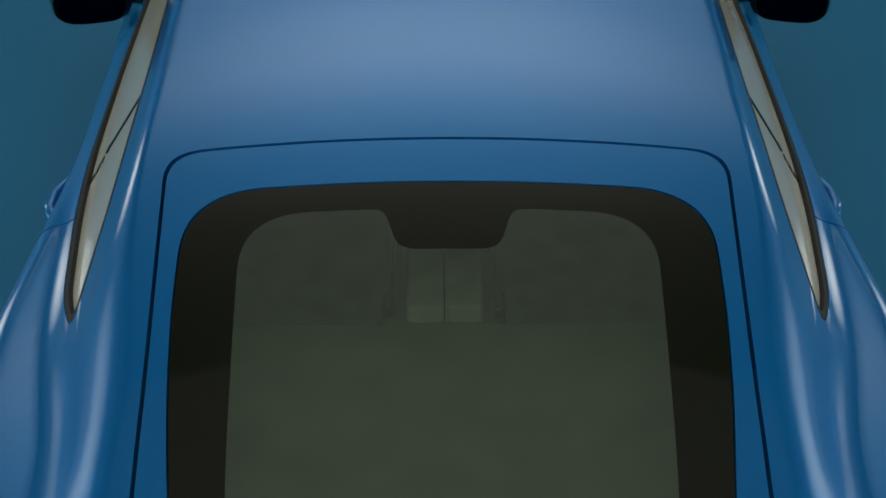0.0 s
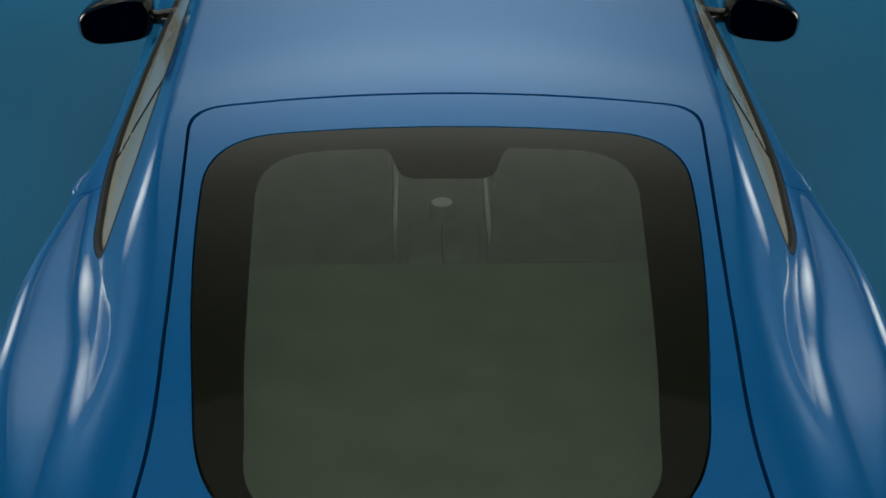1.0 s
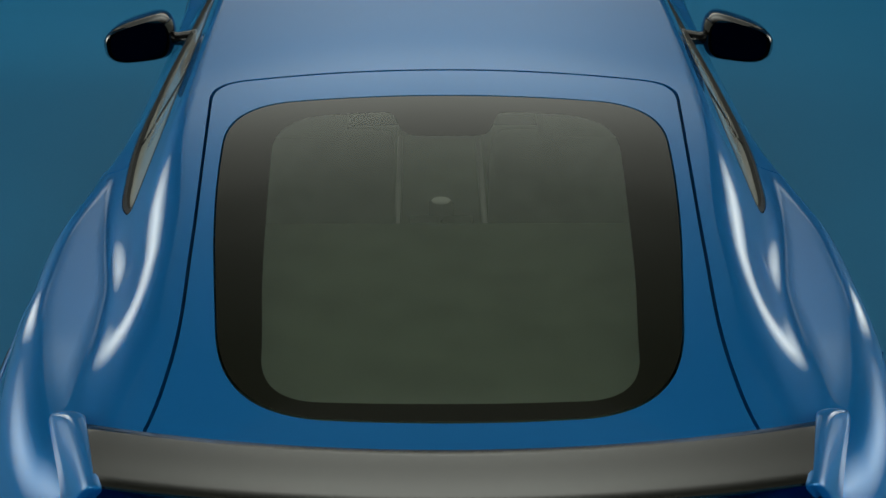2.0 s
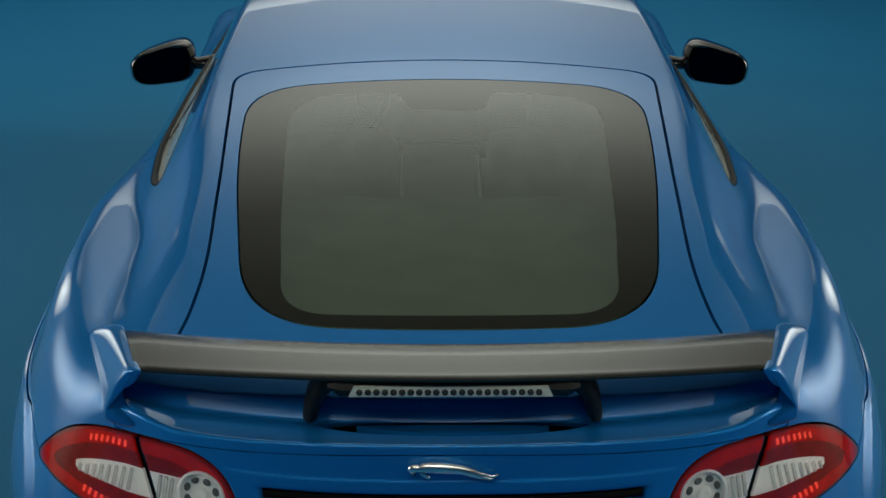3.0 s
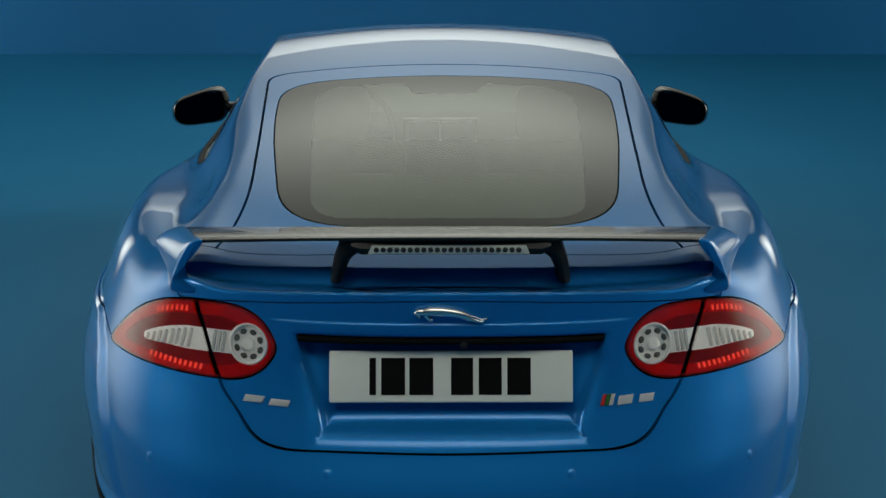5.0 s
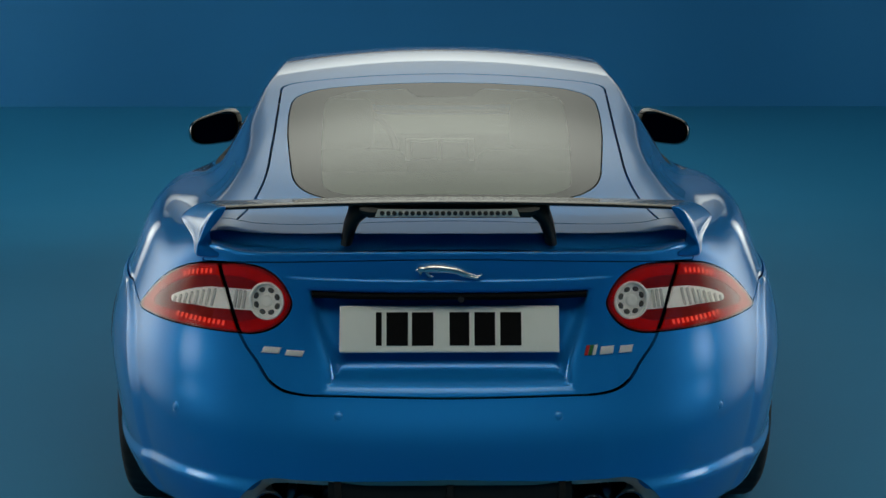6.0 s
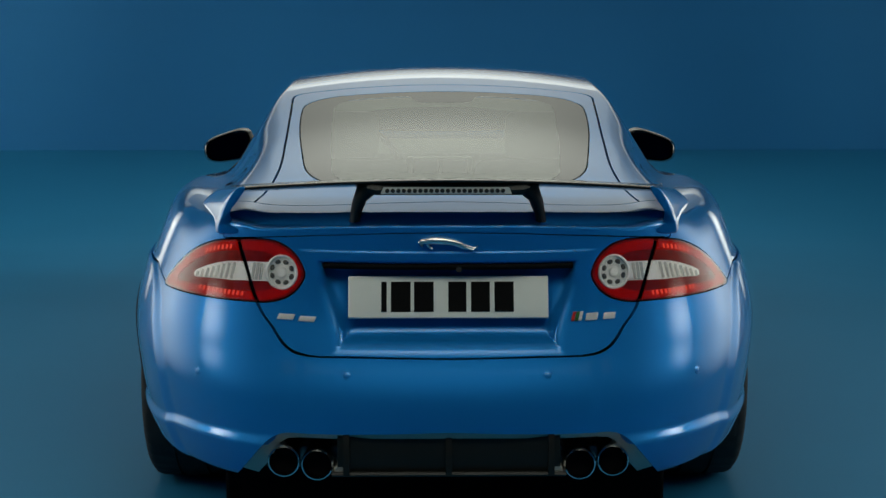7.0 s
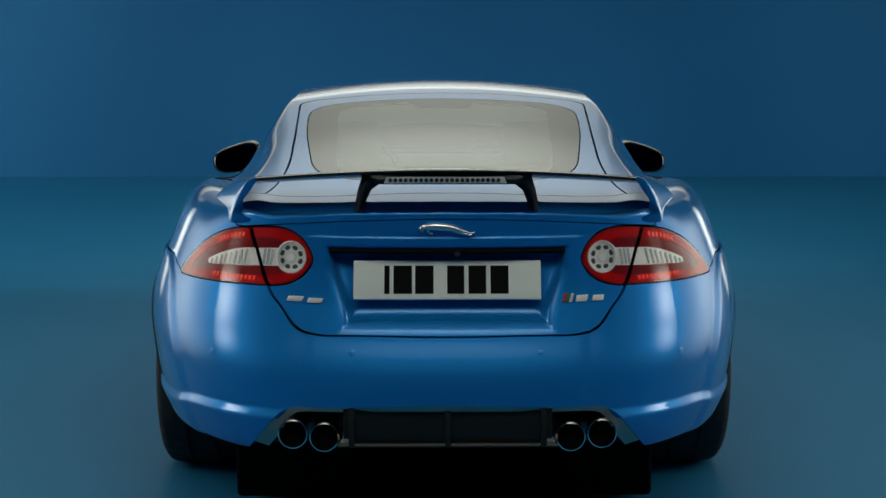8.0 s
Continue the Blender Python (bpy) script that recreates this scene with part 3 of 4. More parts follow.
def shared(name, mesh, m, parent, label=""):
    """An alike piece on shared mesh data."""
    ob = new(name, mesh)
    ob.parent = parent
    ob.matrix_local = m
    if label:
        ob["label"] = label
    return ob


def mesh_of(bm, mat, smooth=False):
    me = bpy.data.meshes.new("piece")
    bmesh.ops.recalc_face_normals(bm, faces=bm.faces)
    bm.to_mesh(me)
    bm.free()
    me.materials.append(mat)
    me.polygons.foreach_set("use_smooth", [smooth] * len(me.polygons))
    return me


# ---- tail lamps ----
bm = bmesh.new()
box(bm, (-0.0032, -0.0062, 0), (0.0032, 0.0062, 0.0035), 0.001)
DASH = mesh_of(bm, LED_RED)
bm = bmesh.new()
box(bm, (-0.0035, -0.022, 0), (0.0035, 0.022, 0.006), 0.002)
RIB = mesh_of(bm, material("grey_reflector", (0.76, 0.76, 0.73), 0.25, 0.3, 0.3, 0.15, 90))
bm = bmesh.new()
loft(bm, [[(r * math.cos(a * math.tau / 14), r * 0.75 * math.sin(a * math.tau / 14), z) for a in range(14)] for r, z in ((0.008, 0.0), (0.008, 0.003), (0.005, 0.0045))])
PETAL = mesh_of(bm, material("lamp_cup", (0.14, 0.14, 0.13), 0.2, 0.3), True)
bm = bmesh.new()
loft(bm, [[(r * math.cos(a * math.tau / 24), r * math.sin(a * math.tau / 24), z) for a in range(24)] for r, z in ((0.015, 0.0), (0.015, 0.004), (0.010, 0.007), (0.004, 0.005))])
BULB = mesh_of(bm, WHITE_LENS, True)
bm = bmesh.new()
lathe(bm, [(-0.002, 0.0455), (0.004, 0.0465), (0.006, 0.043), (0.004, 0.0395), (-0.002, 0.0395), (-0.002, 0.0455)], pose(0, 0, 0, 0, -90, 0), 48, False)
BEZEL = mesh_of(bm, WHITE_LENS, True)


def tail_lamp(name, mesh, sign, label, inner):
    """Deep red cover with a brighter light guide along its rim, a clear strip and, in the inner lamp, a round reflector."""
    eye, rest = cut(mesh, eye_field, 0.0)
    bar, red = cut(rest, white_field, 0.0)
    rim, field = cut(red, lambda x, y, z: -lamp_field(x, y, z) - 0.006, 0.0)
    guide, field = cut(field, lambda x, y, z: -lamp_field(x, y, z) - 0.026, 0.0)
    lamp = panel(name, rim, RED, car, label, 0.016)
    cover = panel("clear_cover", mesh, LAMP_GLASS, lamp, "clear glossy lamp cover", 0.0, -0.003)
    cover.visible_shadow = False
    panel("light_guide", guide, RED_GUIDE, lamp, "bright red light guide", 0.004)
    for piece in cut(field, lambda x, y, z: z - 0.834 + 0.15 * (ax(x) - 0.436), 0.0):
        panel("red_lens", piece, RED, lamp, "deep red fluted lens", 0.004, 0.0015)
    if len(bar[1]):
        panel("clear_strip", bar, WHITE_LENS, lamp, "silvery ribbed reversing lamp strip", 0.006, 0.002)
    if len(eye[1]):
        panel("round_reflector", eye, WHITE_LENS, lamp, "round silver reflector with eight cups", 0.006, 0.003)
        shared("bezel", BEZEL, rear_pose(sign * 0.436, 0.836, -0.003), lamp, "chrome ring")
        shared("bulb", BULB, rear_pose(sign * 0.436, 0.836, -0.004), lamp)
        for k in range(8):
            a = math.tau * (k + 0.5) / 8
            shared("cup", PETAL, rear_pose(sign * (0.436 + 0.028 * math.cos(a)), 0.836 + 0.028 * math.sin(a), -0.004, math.degrees(a) * sign + 90), lamp)
        for k in range(3):
            shared("rib", RIB, rear_pose(sign * (0.492 + 0.011 * k), 0.834, -0.004, 6 * sign), lamp)
    if not inner:
        for k in range(8):
            x = 0.572 + 0.0155 * k
            m = rear_pose(sign * x, 0.830 - 0.6 * max(0, x - 0.56) ** 1.5, -0.004, 10 * sign) @ Matrix.Diagonal((1, max(0.25, min(1, (0.70 - x) / 0.12) ** 0.6), 1, 1))
            shared("rib", RIB, m, lamp)
        for k in range(7):
            x = 0.578 + 0.0125 * k
            z = float(spline(np.array([x]), (0.5, 0.919), (0.56, 0.914), (0.645, 0.894), (0.71, 0.855), (0.79, 0.767))[0]) - 0.02
            shared("led", DASH, rear_pose(sign * x, z, -0.002, 12 * sign), lamp)
        for k in range(11):
            x = 0.545 + 0.0125 * k
            shared("led", DASH, rear_pose(sign * x, 0.773 + 0.02 * max(0, x - 0.6), -0.002, 14 * sign), lamp)
    return lamp


for sign, keep in ((-1, left), (1, right)):
    panel("lamp_housing", half(housing, keep), DARK, car, "black lamp housing", 0.0, 0.024)
    tail_lamp("tail_lamp_inner", half(lens_in, keep), sign, "rounded red tail lamp with round silver reflector", True)
    tail_lamp("tail_lamp_outer", half(lens_out, keep), sign, "pointed red tail lamp wrapping round the haunch", False)

# ---- rear wing ----
bm = bmesh.new()
rings = []
for k in range(41):
    x = -0.60 + 1.2 * k / 40
    u, w = abs(x) / 0.524, abs(x) / 0.6
    te, le = Vector((x * 0.91, -0.017 + 0.08 * u ** 2, 1.081 - 0.024 * u ** 2)), Vector((x, 0.165 + 0.125 * w ** 2, 1.058 - 0.03 * w ** 2))
    ring = []
    for s, th in ((0.0, 0.001), (0.02, 0.003), (0.15, 0.005), (0.5, 0.009), (0.85, 0.008), (0.97, 0.005), (1.0, 0.0)):
        ring.append(te.lerp(le, s) + Vector((0, 0, th)))
    for s, th in ((0.97, -0.005), (0.85, -0.009), (0.5, -0.011), (0.15, -0.007), (0.02, -0.0045), (0.0, -0.0035)):
        ring.append(te.lerp(le, s) + Vector((0, 0, th)))
    rings.append(ring)
loft(bm, rings)
wing = part("rear_wing", bm, WING, car, "wide gloss black wing blade between blue end plates")
for sign in (-1, 1):
    rear = ((0.531, 0.072, 1.054), (0.552, 0.092, 1.022), (0.581, 0.150, 0.986), (0.585, 0.165, 0.968), (0.574, 0.140, 0.946), (0.556, 0.104, 0.929),
            (0.612, 0.140, 0.922), (0.615, 0.140, 0.945), (0.604, 0.128, 0.972), (0.588, 0.108, 1.006), (0.566, 0.088, 1.041), (0.549, 0.078, 1.054))
    front = ((0.604, 0.303, 1.029), (0.610, 0.310, 1.004), (0.618, 0.325, 0.975), (0.622, 0.335, 0.955), (0.628, 0.345, 0.935), (0.636, 0.350, 0.915),
             (0.700, 0.425, 0.905), (0.706, 0.424, 0.930), (0.702, 0.412, 0.958), (0.688, 0.392, 0.985), (0.655, 0.360, 1.011), (0.628, 0.330, 1.024))
    bm = bmesh.new()
    rings = []
    for shrink, shift, s in ((0.78, -0.002, 0.0), (0.93, -0.001, 0.004), (1.0, 0.0, 0.02), (1, 0, 0.1), (1, 0, 0.25), (1, 0, 0.4), (1, 0, 0.55), (1, 0, 0.7), (1, 0, 0.85), (0.97, 0.0, 0.94), (0.88, 0.004, 1.0), (0.66, 0.012, 1.02), (0.3, 0.018, 1.03)):
        ring = [Vector(p).lerp(Vector(q), s) for p, q in zip(rear, front)]
        mid = sum(ring, Vector()) / len(ring)
        ring = [p + (mid - p).normalized() * min((1 - shrink) * 0.03, (mid - p).length * (1 - shrink)) + Vector((0, shift, 0)) for p in ring]
        rings.append([Vector((sign * p.x, p.y, p.z)) for p in ring_spline(ring, 4)])
    loft(bm, rings)
    part("end_plate", bm, PAINT, wing, "curved blue end plate", True, 60)
    bm = bmesh.new()
    rings = []
    for x, y, z, half_w, half_l in ((0.247, 0.098, 0.962, 0.014, 0.040), (0.243, 0.090, 0.985, 0.015, 0.040), (0.232, 0.075, 1.02, 0.019, 0.044), (0.207, 0.07, 1.05, 0.034, 0.05), (0.178, 0.07, 1.064, 0.060, 0.055)):
        rings.append([Vector((sign * (x + half_w * math.cos(t)), y + half_l * math.sin(t), z)) for t in [math.tau * k / 20 for k in range(20)]])
    loft(bm, rings)
    part("strut", bm, SATIN, wing, "black wing strut")
bm = bmesh.new()
rings = []
for x, top, bottom in ((-0.21, 1.066, 1.058), (-0.19, 1.07, 1.042), (0.19, 1.07, 1.042), (0.21, 1.066, 1.058)):
    rings.append([Vector((x, y, z)) for y, z in ((0.002, bottom), (-0.004, (top + bottom) / 2), (0.002, top), (0.09, top), (0.09, bottom))])
loft(bm, rings)
brake = part("brake_light", bm, SATIN, car, "long high brake light under the wing")
bm = bmesh.new()
loft(bm, [[Vector((x, y, z)) for x, z in ((-0.175, 1.0455), (0.165, 1.0455), (0.157, 1.0635), (-0.167, 1.0635))] for y in (-0.007, 0.01)])
part("lens", bm, material("brake_lens", (0.78, 0.75, 0.64), 0.25, 0.2, 0.6), brake, "smoky clear lens")
bm = bmesh.new()
loft(bm, [[(r * math.cos(a * math.tau / 12), r * math.sin(a * math.tau / 12), z) for a in range(12)] for r, z in ((0.0056, 0), (0.0056, 0.002), (0.003, 0.003))])
DOT = mesh_of(bm, material("brake_led", (0.05, 0.045, 0.04), 0.25, 0.3), True)
for k in range(22):
    shared("led", DOT, pose(-0.157 + 0.0142 * k, -0.0072, 1.0545, 90, 0, 0), brake)

# ---- number plate and its housing ----
lean = math.degrees(math.atan2(0.035, 0.106))
plate = tagged(new("number_plate"), "white number plate with black characters on the tailgate", "number plate")
plate.matrix_world = pose(0, -0.020, 0.7785, 90 - lean, 0, 0)
bm = bmesh.new()
box(bm, (-0.26, -0.0555, -0.010), (0.26, 0.0555, 0.0), 0.004)
part("backing", bm, PLATE_WHITE, plate, "white plate")
bm = bmesh.new()
box(bm, (-0.235, -0.045, -0.06), (0.235, 0.045, -0.0095), 0.004)
part("holder", bm, SATIN, plate, "black plate holder")
for x0, x1 in ((-0.174, -0.160), (-0.149, -0.098), (-0.089, -0.038), (0.0, 0.047), (0.059, 0.108), (0.120, 0.170)):
    bm = bmesh.new()
    box(bm, (x0, -0.039, -0.001), (x1, 0.040, 0.0012))
    part("character_bar", bm, INK, plate, "black bar", False)
bm = bmesh.new()
rings = []
for k in range(25):
    x = -0.325 + 0.65 * k / 24
    y = skin_y(x, 0.878)
    rings.append([(x, y + dy, z) for dy, z in ((0.004, 0.864), (0.001, 0.858), (0.004, 0.8505), (0.045, 0.8505), (0.045, 0.864))])
loft(bm, rings)
strip_bar = part("plate_light_bar", bm, INK, tailgate, "black plate light strip")
bm = bmesh.new()
lathe(bm, [(-0.012, 0.001), (-0.012, 0.008), (0.004, 0.008), (0.004, 0.001)], pose(0.027, -0.016, 0.852, 0, 0, 90), 20)
part("release_button", bm, RUBBER, tailgate)

# ---- emblems, as plain shapes ----
bm = bmesh.new()


def limb(points, radii):
    """A tapered round bar laid along the rear face through (x, z) places."""
    tube(bm, [tuple(rear_pose(x, z + 0.15 * (z - 0.918), 0.007).translation) for x, z in points], [1.6 * r for r in radii], 10)


limb([(-0.062, 0.9245), (-0.052, 0.927), (-0.040, 0.928), (-0.022, 0.9275), (-0.004, 0.926), (0.014, 0.9235), (0.030, 0.919), (0.040, 0.915)], [0.004, 0.0062, 0.0065, 0.0068, 0.0062, 0.0056, 0.005, 0.004])
limb([(-0.076, 0.9225), (-0.071, 0.9255), (-0.064, 0.9265), (-0.056, 0.926)], [0.0025, 0.0045, 0.005, 0.0045])
limb([(-0.052, 0.924), (-0.052, 0.917), (-0.047, 0.911), (-0.040, 0.9095)], [0.004, 0.0032, 0.0026, 0.0024])
limb([(-0.066, 0.923), (-0.070, 0.918), (-0.067, 0.914)], [0.0035, 0.0028, 0.0022])
limb([(0.020, 0.920), (0.034, 0.913), (0.050, 0.9095), (0.062, 0.9065), (0.067, 0.908)], [0.0045, 0.0034, 0.0026, 0.0022, 0.002])
limb([(0.036, 0.917), (0.052, 0.914), (0.064, 0.9105), (0.072, 0.912), (0.076, 0.9155)], [0.0032, 0.0022, 0.0018, 0.0016, 0.0014])
part("emblem", bm, material("satin_chrome", (0.86, 0.86, 0.84), 0.26, 1.0, 0, 0.05, 20), car, "slim chrome leaping emblem")
for name, x0, x1, z0, z1, label in (("badge", -0.449, -0.396, 0.731, 0.716, "chrome model badge"), ("badge", -0.392, -0.340, 0.728, 0.714, "chrome model badge"),
                                    ("badge", 0.352, 0.394, 0.735, 0.716, "chrome model badge"), ("badge", 0.400, 0.441, 0.733, 0.716, "chrome model badge")):
    bm = bmesh.new()
    w, h = x1 - x0 - 0.008, z0 - z1
    box(bm, (-w / 2, -h / 2, 0), (w / 2, h / 2, 0.003), 0.001, Matrix(((1, 0.35, 0, 0), (0, 1, 0, 0), (0, 0, 1, 0), (0, 0, 0, 1))))
    part(name, bm, SILVER, car, label).matrix_local = rear_pose((x0 + x1) / 2, (z0 + z1) / 2, 0.001)
for k, mat in enumerate((STRIPE_RED, STRIPE_GREEN, SILVER)):
    bm = bmesh.new()
    box(bm, (-0.0042, -0.012, 0), (0.0042, 0.012, 0.003), 0.001, Matrix(((1, 0.35, 0, 0), (0, 1, 0, 0), (0, 0, 1, 0), (0, 0, 0, 1))))
    part("badge_stripe", bm, mat, car).matrix_local = rear_pose(0.325 + 0.0095 * k, 0.728, 0.001)

# ---- bumper details ----
bm = bmesh.new()
lathe(bm, [(-0.002, 0.001), (-0.002, 0.0115), (0.0003, 0.0115), (0.0005, 0.0105), (-0.0003, 0.010), (0.0003, 0.009), (0.0004, 0.001)], pose(0, 0, 0, 0, -90, 0), 28)
SENSOR = mesh_of(bm, PAINT, True)
for x, z in ((-0.262, 0.59), (0.255, 0.59), (-0.668, 0.563), (0.668, 0.563)):
    shared("parking_sensor", SENSOR, rear_pose(x, z), car, "small round blue parking sensor")

diffuser = tagged(new("diffuser"), "", "")
diffuser.parent = car
bm = bmesh.new()
box(bm, (-0.50, 0.06, 0.30), (0.50, 0.09, 0.45))
part("back_panel", bm, RUBBER, diffuser)
bm = bmesh.new()
loft(bm, [[(x, y, z) for y, z in ((-0.128, 0.447), (-0.142, 0.385), (-0.132, 0.345), (0.03, 0.335), (0.03, 0.452))] for x in (-0.285, -0.245, 0.245, 0.285)])
part("centre_panel", bm, SATIN, diffuser, "satin black diffuser panel")
for x in (-0.262, 0.0, 0.262):
    bm = bmesh.new()
    w = 0.008
    loft(bm, [[(x + dx, y, z) for y, z in ((-0.138, 0.447), (-0.158, 0.39), (-0.152, 0.338), (0.03, 0.326), (0.03, 0.45))] for dx in (-w, w)])
    part("fin", bm, SATIN, diffuser)
bm = bmesh.new()
loft(bm, [[(x, y, z) for y, z in ((-0.146, 0.346), (-0.150, 0.340), (-0.144, 0.334), (0.0, 0.326), (0.0, 0.338))] for x in (-0.30, -0.26, 0.26, 0.30)])
part("lower_lip", bm, SATIN, diffuser)
for sign in (-1, 1):
    bm = bmesh.new()
    loft(bm, [[(sign * x, y, z) for x, z in ((0.262, 0.334), (0.300, 0.338), (0.290, 0.350), (0.276, 0.378))] for y in (-0.135, 0.02)])
    part("bracket", bm, CARBON, diffuser, "small pale bracket beside the pipes")
    bm = bmesh.new()
    tube(bm, [(sign * 0.50, -0.02, 0.362), (sign * 0.44, -0.02, 0.362)], 0.013, 14)
    part("pipe_mount", bm, CARBON, diffuser)
edge = [(0.588, 0.290), (0.556, 0.330), (0.528, 0.366), (0.504, 0.398), (0.478, 0.424), (0.445, 0.438), (0.40, 0.442), (0.30, 0.446), (0.15, 0.450), (0.0, 0.451)]
edge = edge + [(-x, z) for x, z in edge[-2::-1]]
bm = bmesh.new()
rings = []
for x, z in edge:
    y = skin_y(x, z)
    k = min(1.0, 0.28 + max(0, abs(x) - 0.4) * 6)
    ix = x - math.copysign(0.055 * k, x) if abs(x) > 0.35 else x
    iz = z - 0.016 - 0.006 * k
    rings.append([(x, y + 0.002, z), (x, y + 0.02, z), (ix, y + 0.055, iz - 0.004), (ix, y + 0.014, iz)])
loft(bm, rings)
part("surround", bm, CARBON, diffuser, "grey diffuser surround")
for sign in (-1, 1):
    for x, y, z in ((0.427, -0.092, 0.359), (0.340, -0.100, 0.352)):
        bm = bmesh.new()
        lathe(bm, [(0.0, 0.0375), (0.002, 0.041), (0.008, 0.0425), (0.02, 0.042), (0.16, 0.040), (0.16, 0.034), (0.02, 0.036), (0.004, 0.0362), (0.0, 0.0375)], pose(sign * x, y, z, 0, 0, 90), 40, False)
        pipe = part("exhaust_pipe", bm, CHROME, car, "polished round exhaust pipe")
        # flat near-black disc 3 cm inside the mouth of the pipe
        bm = bmesh.new()
        lathe(bm, [(0.03, 0.001), (0.03, 0.0362), (0.05, 0.0362), (0.05, 0.001)], pose(sign * x, y, z, 0, 0, 90), 24)
        part("bore", bm, DARK, pipe, "near-black disc inside the pipe")
    bm = bmesh.new()
    box(bm, (sign * 0.385 - 0.10, 0.0, 0.335), (sign * 0.385 + 0.10, 0.05, 0.375), 0.008)
    part("silencer", bm, ALLOY, car, "dull metal silencer behind the pipes")

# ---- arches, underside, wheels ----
# dropped nearly to the floor: its black stands for shade under the car
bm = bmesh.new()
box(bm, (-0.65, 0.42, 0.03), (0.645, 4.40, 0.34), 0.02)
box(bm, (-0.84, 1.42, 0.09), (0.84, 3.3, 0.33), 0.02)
part("underbody_shade", bm, DARK, car, "black underside reaching nearly to the floor as shade under the car")
for sign in (-1, 1):
    for yc in (1.0, 3.75):
        bm = bmesh.new()
        rings = []
        for k in range(41):
            a = radians(-20 + 220 * k / 40)
            y, z = yc + 0.379 * math.cos(a), 0.345 + 0.379 * math.sin(a)
            x = skin_x(y, max(z, 0.32))
            d = Vector((0, math.cos(a), math.sin(a)))
            o = Vector((0, y, z))
            rings.append([Vector((sign * u, 0, 0)) + o + d * v for u, v in ((x + 0.011, 0.0), (x + 0.012, -0.008), (x - 0.02, -0.012), (0.56, -0.010), (0.56, 0.004), (x - 0.012, 0.004), (x, 0.004))])
        loft(bm, rings)
        part("arch_liner", bm, RUBBER, car, "black arch edge and liner")


def wheel(x, y, width, sign):
    hub = tagged(new("wheel"), "", "")
    hub.parent = car
    hub["label"] = "dark alloy wheel with a wide black tyre"
    hub.matrix_local = pose(x, y, 0.343, 0, 0, 0 if sign > 0 else 180)
    h = width / 2
    n = 120
    profile = [(-h + 0.01, 0.262), (-h, 0.29), (-h + 0.004, 0.318), (-h + 0.016, 0.334), (-h + 0.03, 0.340), (-0.052, 0.343), (-0.050, 0.336), (-0.040, 0.336), (-0.038, 0.3435), (0.038, 0.3435), (0.040, 0.336), (0.050, 0.336), (0.052, 0.343),
               (h - 0.03, 0.340), (h - 0.016, 0.334), (h - 0.004, 0.318), (h, 0.29), (h - 0.01, 0.262), (0.0, 0.255)]
    bm = bmesh.new()
    rings = []
    for a, r in profile:
        ring = []
        for k in range(n):
            t = math.tau * (k + 0.9 * abs(a) / h) / n
            rr = r - (0.0055 if k % 3 == 0 and r > 0.33 and abs(a) > 0.055 else 0)
            ring.append((a, rr * math.cos(t), rr * math.sin(t)))
        rings.append(ring)
    loft(bm, rings + [rings[0]], True, False)
    part("tyre", bm, RUBBER, hub, "wide black tyre with cut tread")
    bm = bmesh.new()
    lathe(bm, [(h - 0.012, 0.263), (h - 0.004, 0.268), (h - 0.004, 0.258), (h - 0.02, 0.25), (-h + 0.02, 0.245), (-h + 0.02, 0.262)], Matrix(), 60)
    lathe(bm, [(h - 0.045, 0.001), (h - 0.03, 0.03), (h - 0.035, 0.07), (h - 0.08, 0.07), (h - 0.08, 0.001)], Matrix(), 30)
    for k in range(10):
        box(bm, (h - 0.06, -0.016, 0.06), (h - 0.022, 0.016, 0.252), 0.006, pose(0, 0, 0, 36 * k))
    part("rim", bm, ALLOY, hub, "dark ten-spoke alloy rim")


for sign in (-1, 1):
    wheel(sign * 0.795, 1.0, 0.295, sign)
    wheel(sign * 0.80, 3.75, 0.255, sign)

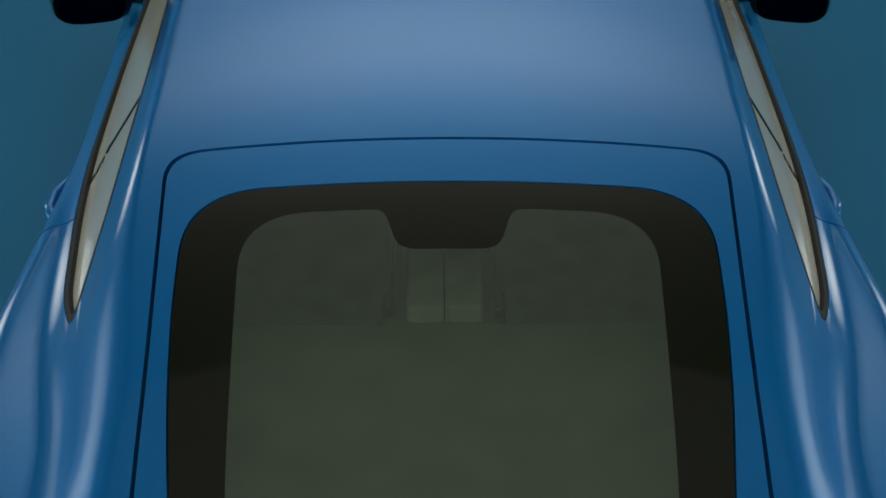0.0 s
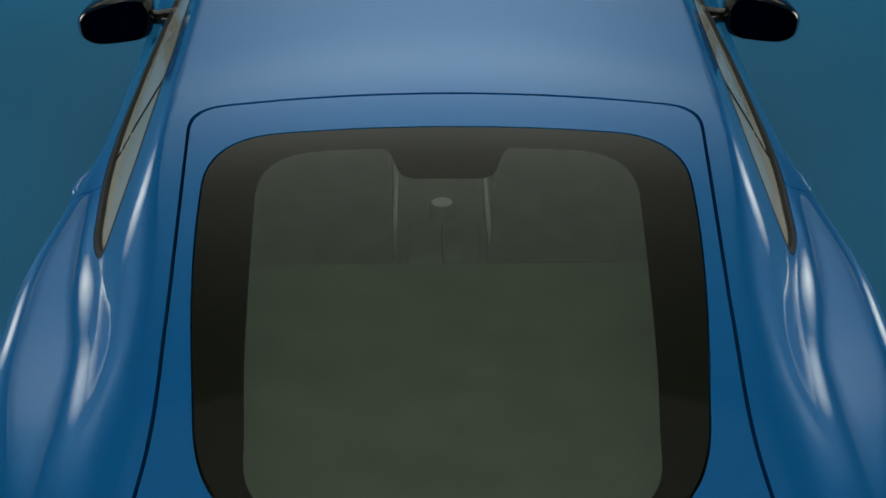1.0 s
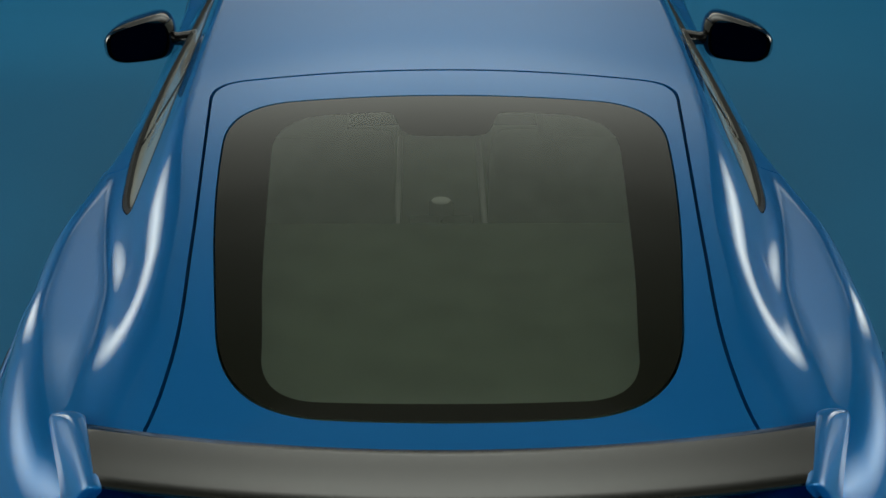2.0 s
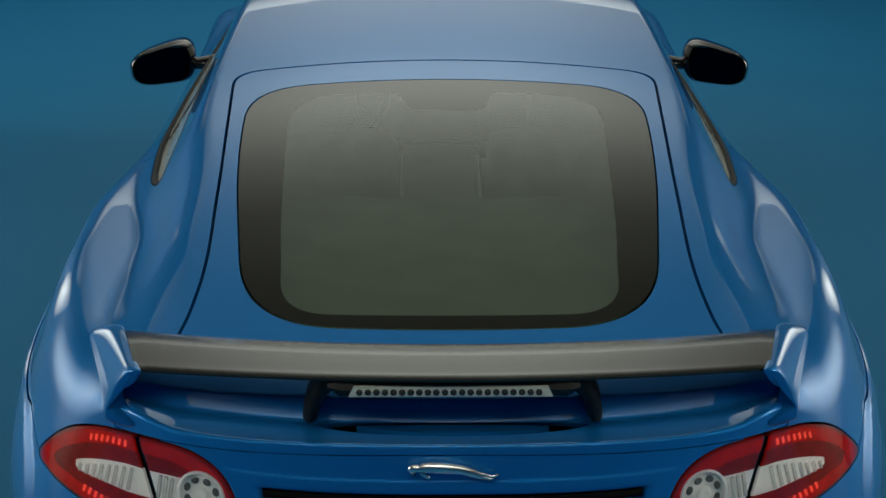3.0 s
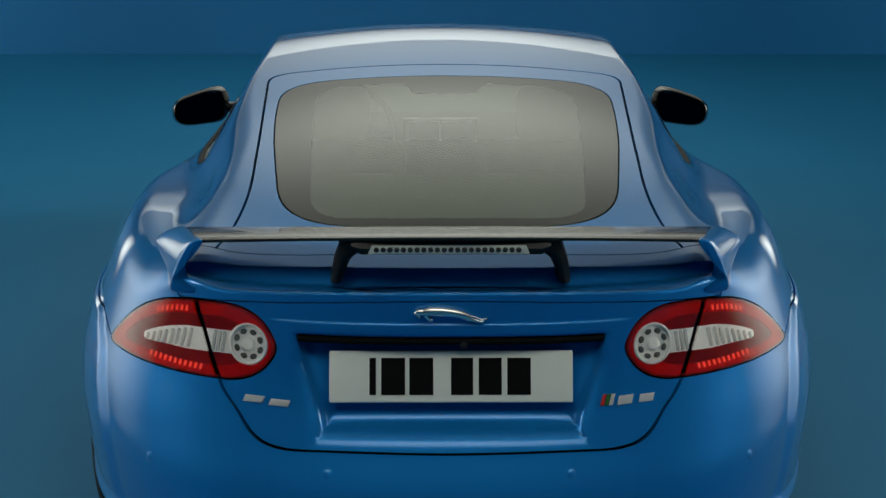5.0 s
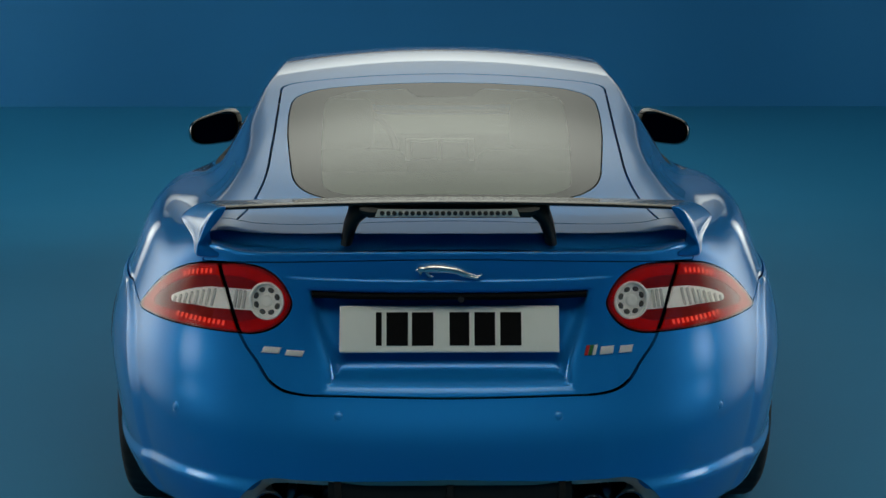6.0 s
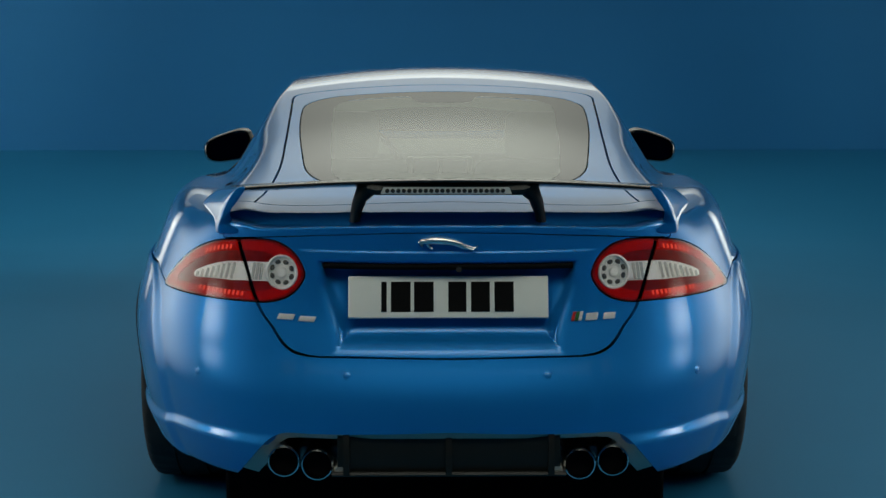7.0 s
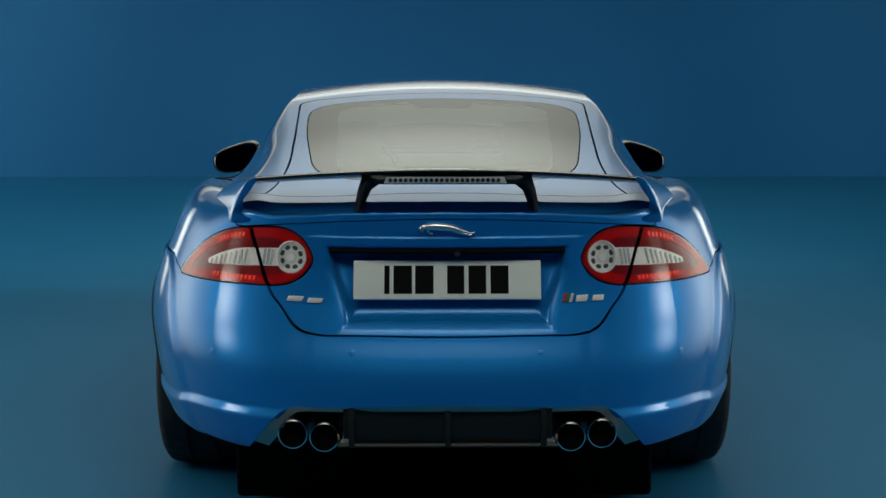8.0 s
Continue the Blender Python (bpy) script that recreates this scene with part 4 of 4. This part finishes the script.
# ---- mirrors and handles ----
for sign in (-1, 1):
    outline = [(0.990, 0.932), (0.985, 0.962), (0.955, 0.987), (0.89, 1.012), (0.83, 1.028), (0.796, 1.020), (0.781, 0.985), (0.785, 0.935), (0.808, 0.905), (0.86, 0.892), (0.94, 0.884), (0.980, 0.900)]
    cx, cz = 0.885, 0.955
    bm = bmesh.new()
    rings = []
    for s, y in ((0.80, 2.478), (0.90, 2.455), (1.0, 2.472), (1.0, 2.50), (0.95, 2.545), (0.82, 2.59), (0.55, 2.625), (0.15, 2.64)):
        rings.append([(sign * (cx + (x - cx) * s), y + 0.05 * (x - cx), cz + (z - cz) * s) for x, _, z in ring_spline([(x, 0, z) for x, z in outline], 5)])
    loft(bm, rings, True, True)
    mirror = part("door_mirror", bm, BLACK, car, "gloss black door mirror")
    bm = bmesh.new()
    ring = [(sign * (cx + (x - cx) * 0.80), 2.468 + 0.05 * (x - cx) + 0.2 * (z - cz), cz + (z - cz) * 0.80) for x, _, z in ring_spline([(x, 0, z) for x, z in outline], 5)]
    loft(bm, [ring, [(x, y - 0.003, z - 0.0) for x, y, z in ring]])
    part("mirror_glass", bm, MIRROR, mirror, "mirror glass")
    bm = bmesh.new()
    rings = []
    for x, y, z, a, b in ((0.70, 2.50, 0.955, 0.05, 0.03), (0.735, 2.50, 0.955, 0.035, 0.022), (0.775, 2.505, 0.95, 0.03, 0.018), (0.82, 2.53, 0.945, 0.035, 0.022)):
        rings.append([(sign * x, y + a * math.cos(t), z + b * math.sin(t)) for t in [math.tau * k / 16 for k in range(16)]])
    loft(bm, rings)
    part("stalk", bm, BLACK, mirror)
    bm = bmesh.new()
    x0 = skin_x(1.83, 0.80)
    pts = [(sign * (x0 - 0.012), 1.735, 0.800), (sign * (x0 + 0.014), 1.755, 0.800), (sign * (x0 + 0.026), 1.79, 0.798), (sign * (x0 + 0.027), 1.85, 0.793), (sign * (x0 + 0.016), 1.90, 0.786), (sign * (x0 - 0.012), 1.93, 0.782)]
    tube(bm, pts, [0.016, 0.014, 0.012, 0.011, 0.010, 0.010], 14)
    part("door_handle", bm, PAINT, car, "looped blue door handle")

# ---- cabin ----
panel("headlining", roof, LINING, car, "pale cloth headlining", 0.0, 0.03)
bm = bmesh.new()
loft(bm, [[(sx * w, y, z) for sx in (-1, 1) for _ in (0,)] + [(sx * w, y, z - 0.05) for sx in (1, -1)] for y, w, z in ((0.16, 0.45, 0.93), (0.45, 0.52, 0.965), (0.85, 0.58, 0.975), (1.08, 0.58, 0.985), (1.17, 0.58, 0.975), (1.21, 0.58, 0.93), (1.24, 0.58, 0.80), (1.26, 0.58, 0.42))])
part("parcel_shelf", bm, TRIM, car, "charcoal carpeted shelf under the rear window")
bm = bmesh.new()
box(bm, (-0.62, 1.05, 0.3), (0.62, 3.2, 0.40), 0.02)
part("cabin_floor", bm, TRIM, car)
for x in (-0.36, 0.36):
    seat = tagged(new("seat"), "", "")
    seat.parent = car
    seat["label"] = "dark leather bucket seat"
    for name, lo, hi, bev, m in (("cushion", (-0.25, -0.1, 0.42), (0.25, 0.42, 0.58), 0.05, None), ("backrest", (-0.24, -0.09, 0.0), (0.24, 0.06, 0.52), 0.06, pose(0, -0.12, 0.52, 14, 0, 0)), ("headrest", (-0.13, -0.05, 0.0), (0.13, 0.05, 0.17), 0.045, pose(0, -0.27, 1.04, 8, 0, 0))):
        bm = bmesh.new()
        box(bm, lo, hi, bev, m)
        part(name, bm, LEATHER, seat)
    seat.matrix_local = pose(x, 1.95, -0.06)
bm = bmesh.new()
loft(bm, [[(x, y, z) for y, z in ((2.72, 0.62), (2.66, 0.80), (2.70, 0.90), (2.85, 0.935), (3.2, 0.925), (3.2, 0.6))] for x in (-0.66, -0.3, 0.3, 0.66)])
part("dashboard", bm, TRIM, car, "charcoal dashboard")
bm = bmesh.new()
box(bm, (-0.115, 2.560, 0.815), (0.115, 2.70, 0.885), 0.008)
screen_panel = part("console_screen", bm, material("dark_screen", (0.02, 0.022, 0.02), 0.2, 0, 0.4), car, "dark centre console screen in a silver frame")
bm = bmesh.new()
for sx in (-1, 1):
    box(bm, (sx * 0.128 - 0.010, 2.545, 0.812), (sx * 0.128 + 0.010, 2.575, 0.898), 0.005)
    box(bm, (sx * 0.128 - 0.004, 2.540, 0.835), (sx * 0.128 + 0.004, 2.55, 0.870), 0.002)
part("side_vent", bm, SILVER, screen_panel, "silver upright air vents")
bm = bmesh.new()
box(bm, (-0.128, 2.545, 0.889), (0.128, 2.57, 0.899), 0.004)
box(bm, (-0.006, 2.548, 0.815), (0.006, 2.57, 0.892), 0.003)
part("screen_frame", bm, SILVER, screen_panel, "slim silver frame")
bm = bmesh.new()
box(bm, (-0.14, 1.3, 0.4), (0.14, 2.7, 0.62), 0.04)
console = part("centre_console", bm, TRIM, car, "dark centre console")
bm = bmesh.new()
box(bm, (-0.086, 1.60, 0.60), (-0.002, 1.885, 0.662), 0.012)
box(bm, (0.002, 1.60, 0.60), (0.086, 1.885, 0.662), 0.012)
part("armrest_lid", bm, material("grey_leather", (0.5, 0.54, 0.47), 0.5, 0, 0, 0.2, 12, 0.3, 200), console, "split leather armrest lid")
bm = bmesh.new()
lathe(bm, [(0.60, 0.001), (0.60, 0.034), (0.655, 0.032), (0.664, 0.026), (0.660, 0.001)], pose(0.0, 1.97, 0.0, 0, -90, 0), 28)
part("selector", bm, SILVER, console, "round metal drive selector")
bm = bmesh.new()
for sx in (-1, 1):
    box(bm, (sx * 0.118 - 0.008, 1.62, 0.60), (sx * 0.118 + 0.008, 2.5, 0.640), 0.005)
part("console_rail", bm, ALLOY, console, "dull metal side rails")
bm = bmesh.new()
m = pose(-0.36, 2.5, 0.85, 65, 0, 0)
n1, n2 = 40, 10
rings = [[m @ Vector(((0.185 + 0.014 * math.cos(b)) * math.cos(a), (0.185 + 0.014 * math.cos(b)) * math.sin(a), 0.014 * math.sin(b))) for b in [math.tau * j / n2 for j in range(n2)]] for a in [math.tau * k / n1 for k in range(n1 + 1)]]
loft(bm, rings, True, False)
for k in (0, 180, 270):
    box(bm, (0.02, -0.018, -0.012), (0.185, 0.018, 0.012), 0.006, m @ pose(0, 0, 0, 0, 0, k))
part("steering_wheel", bm, SATIN, car, "leather steering wheel")
bm = bmesh.new()
box(bm, (-0.115, 2.50, 1.165), (0.115, 2.53, 1.225), 0.02)
part("cabin_mirror", bm, BLACK, car, "black cabin mirror")
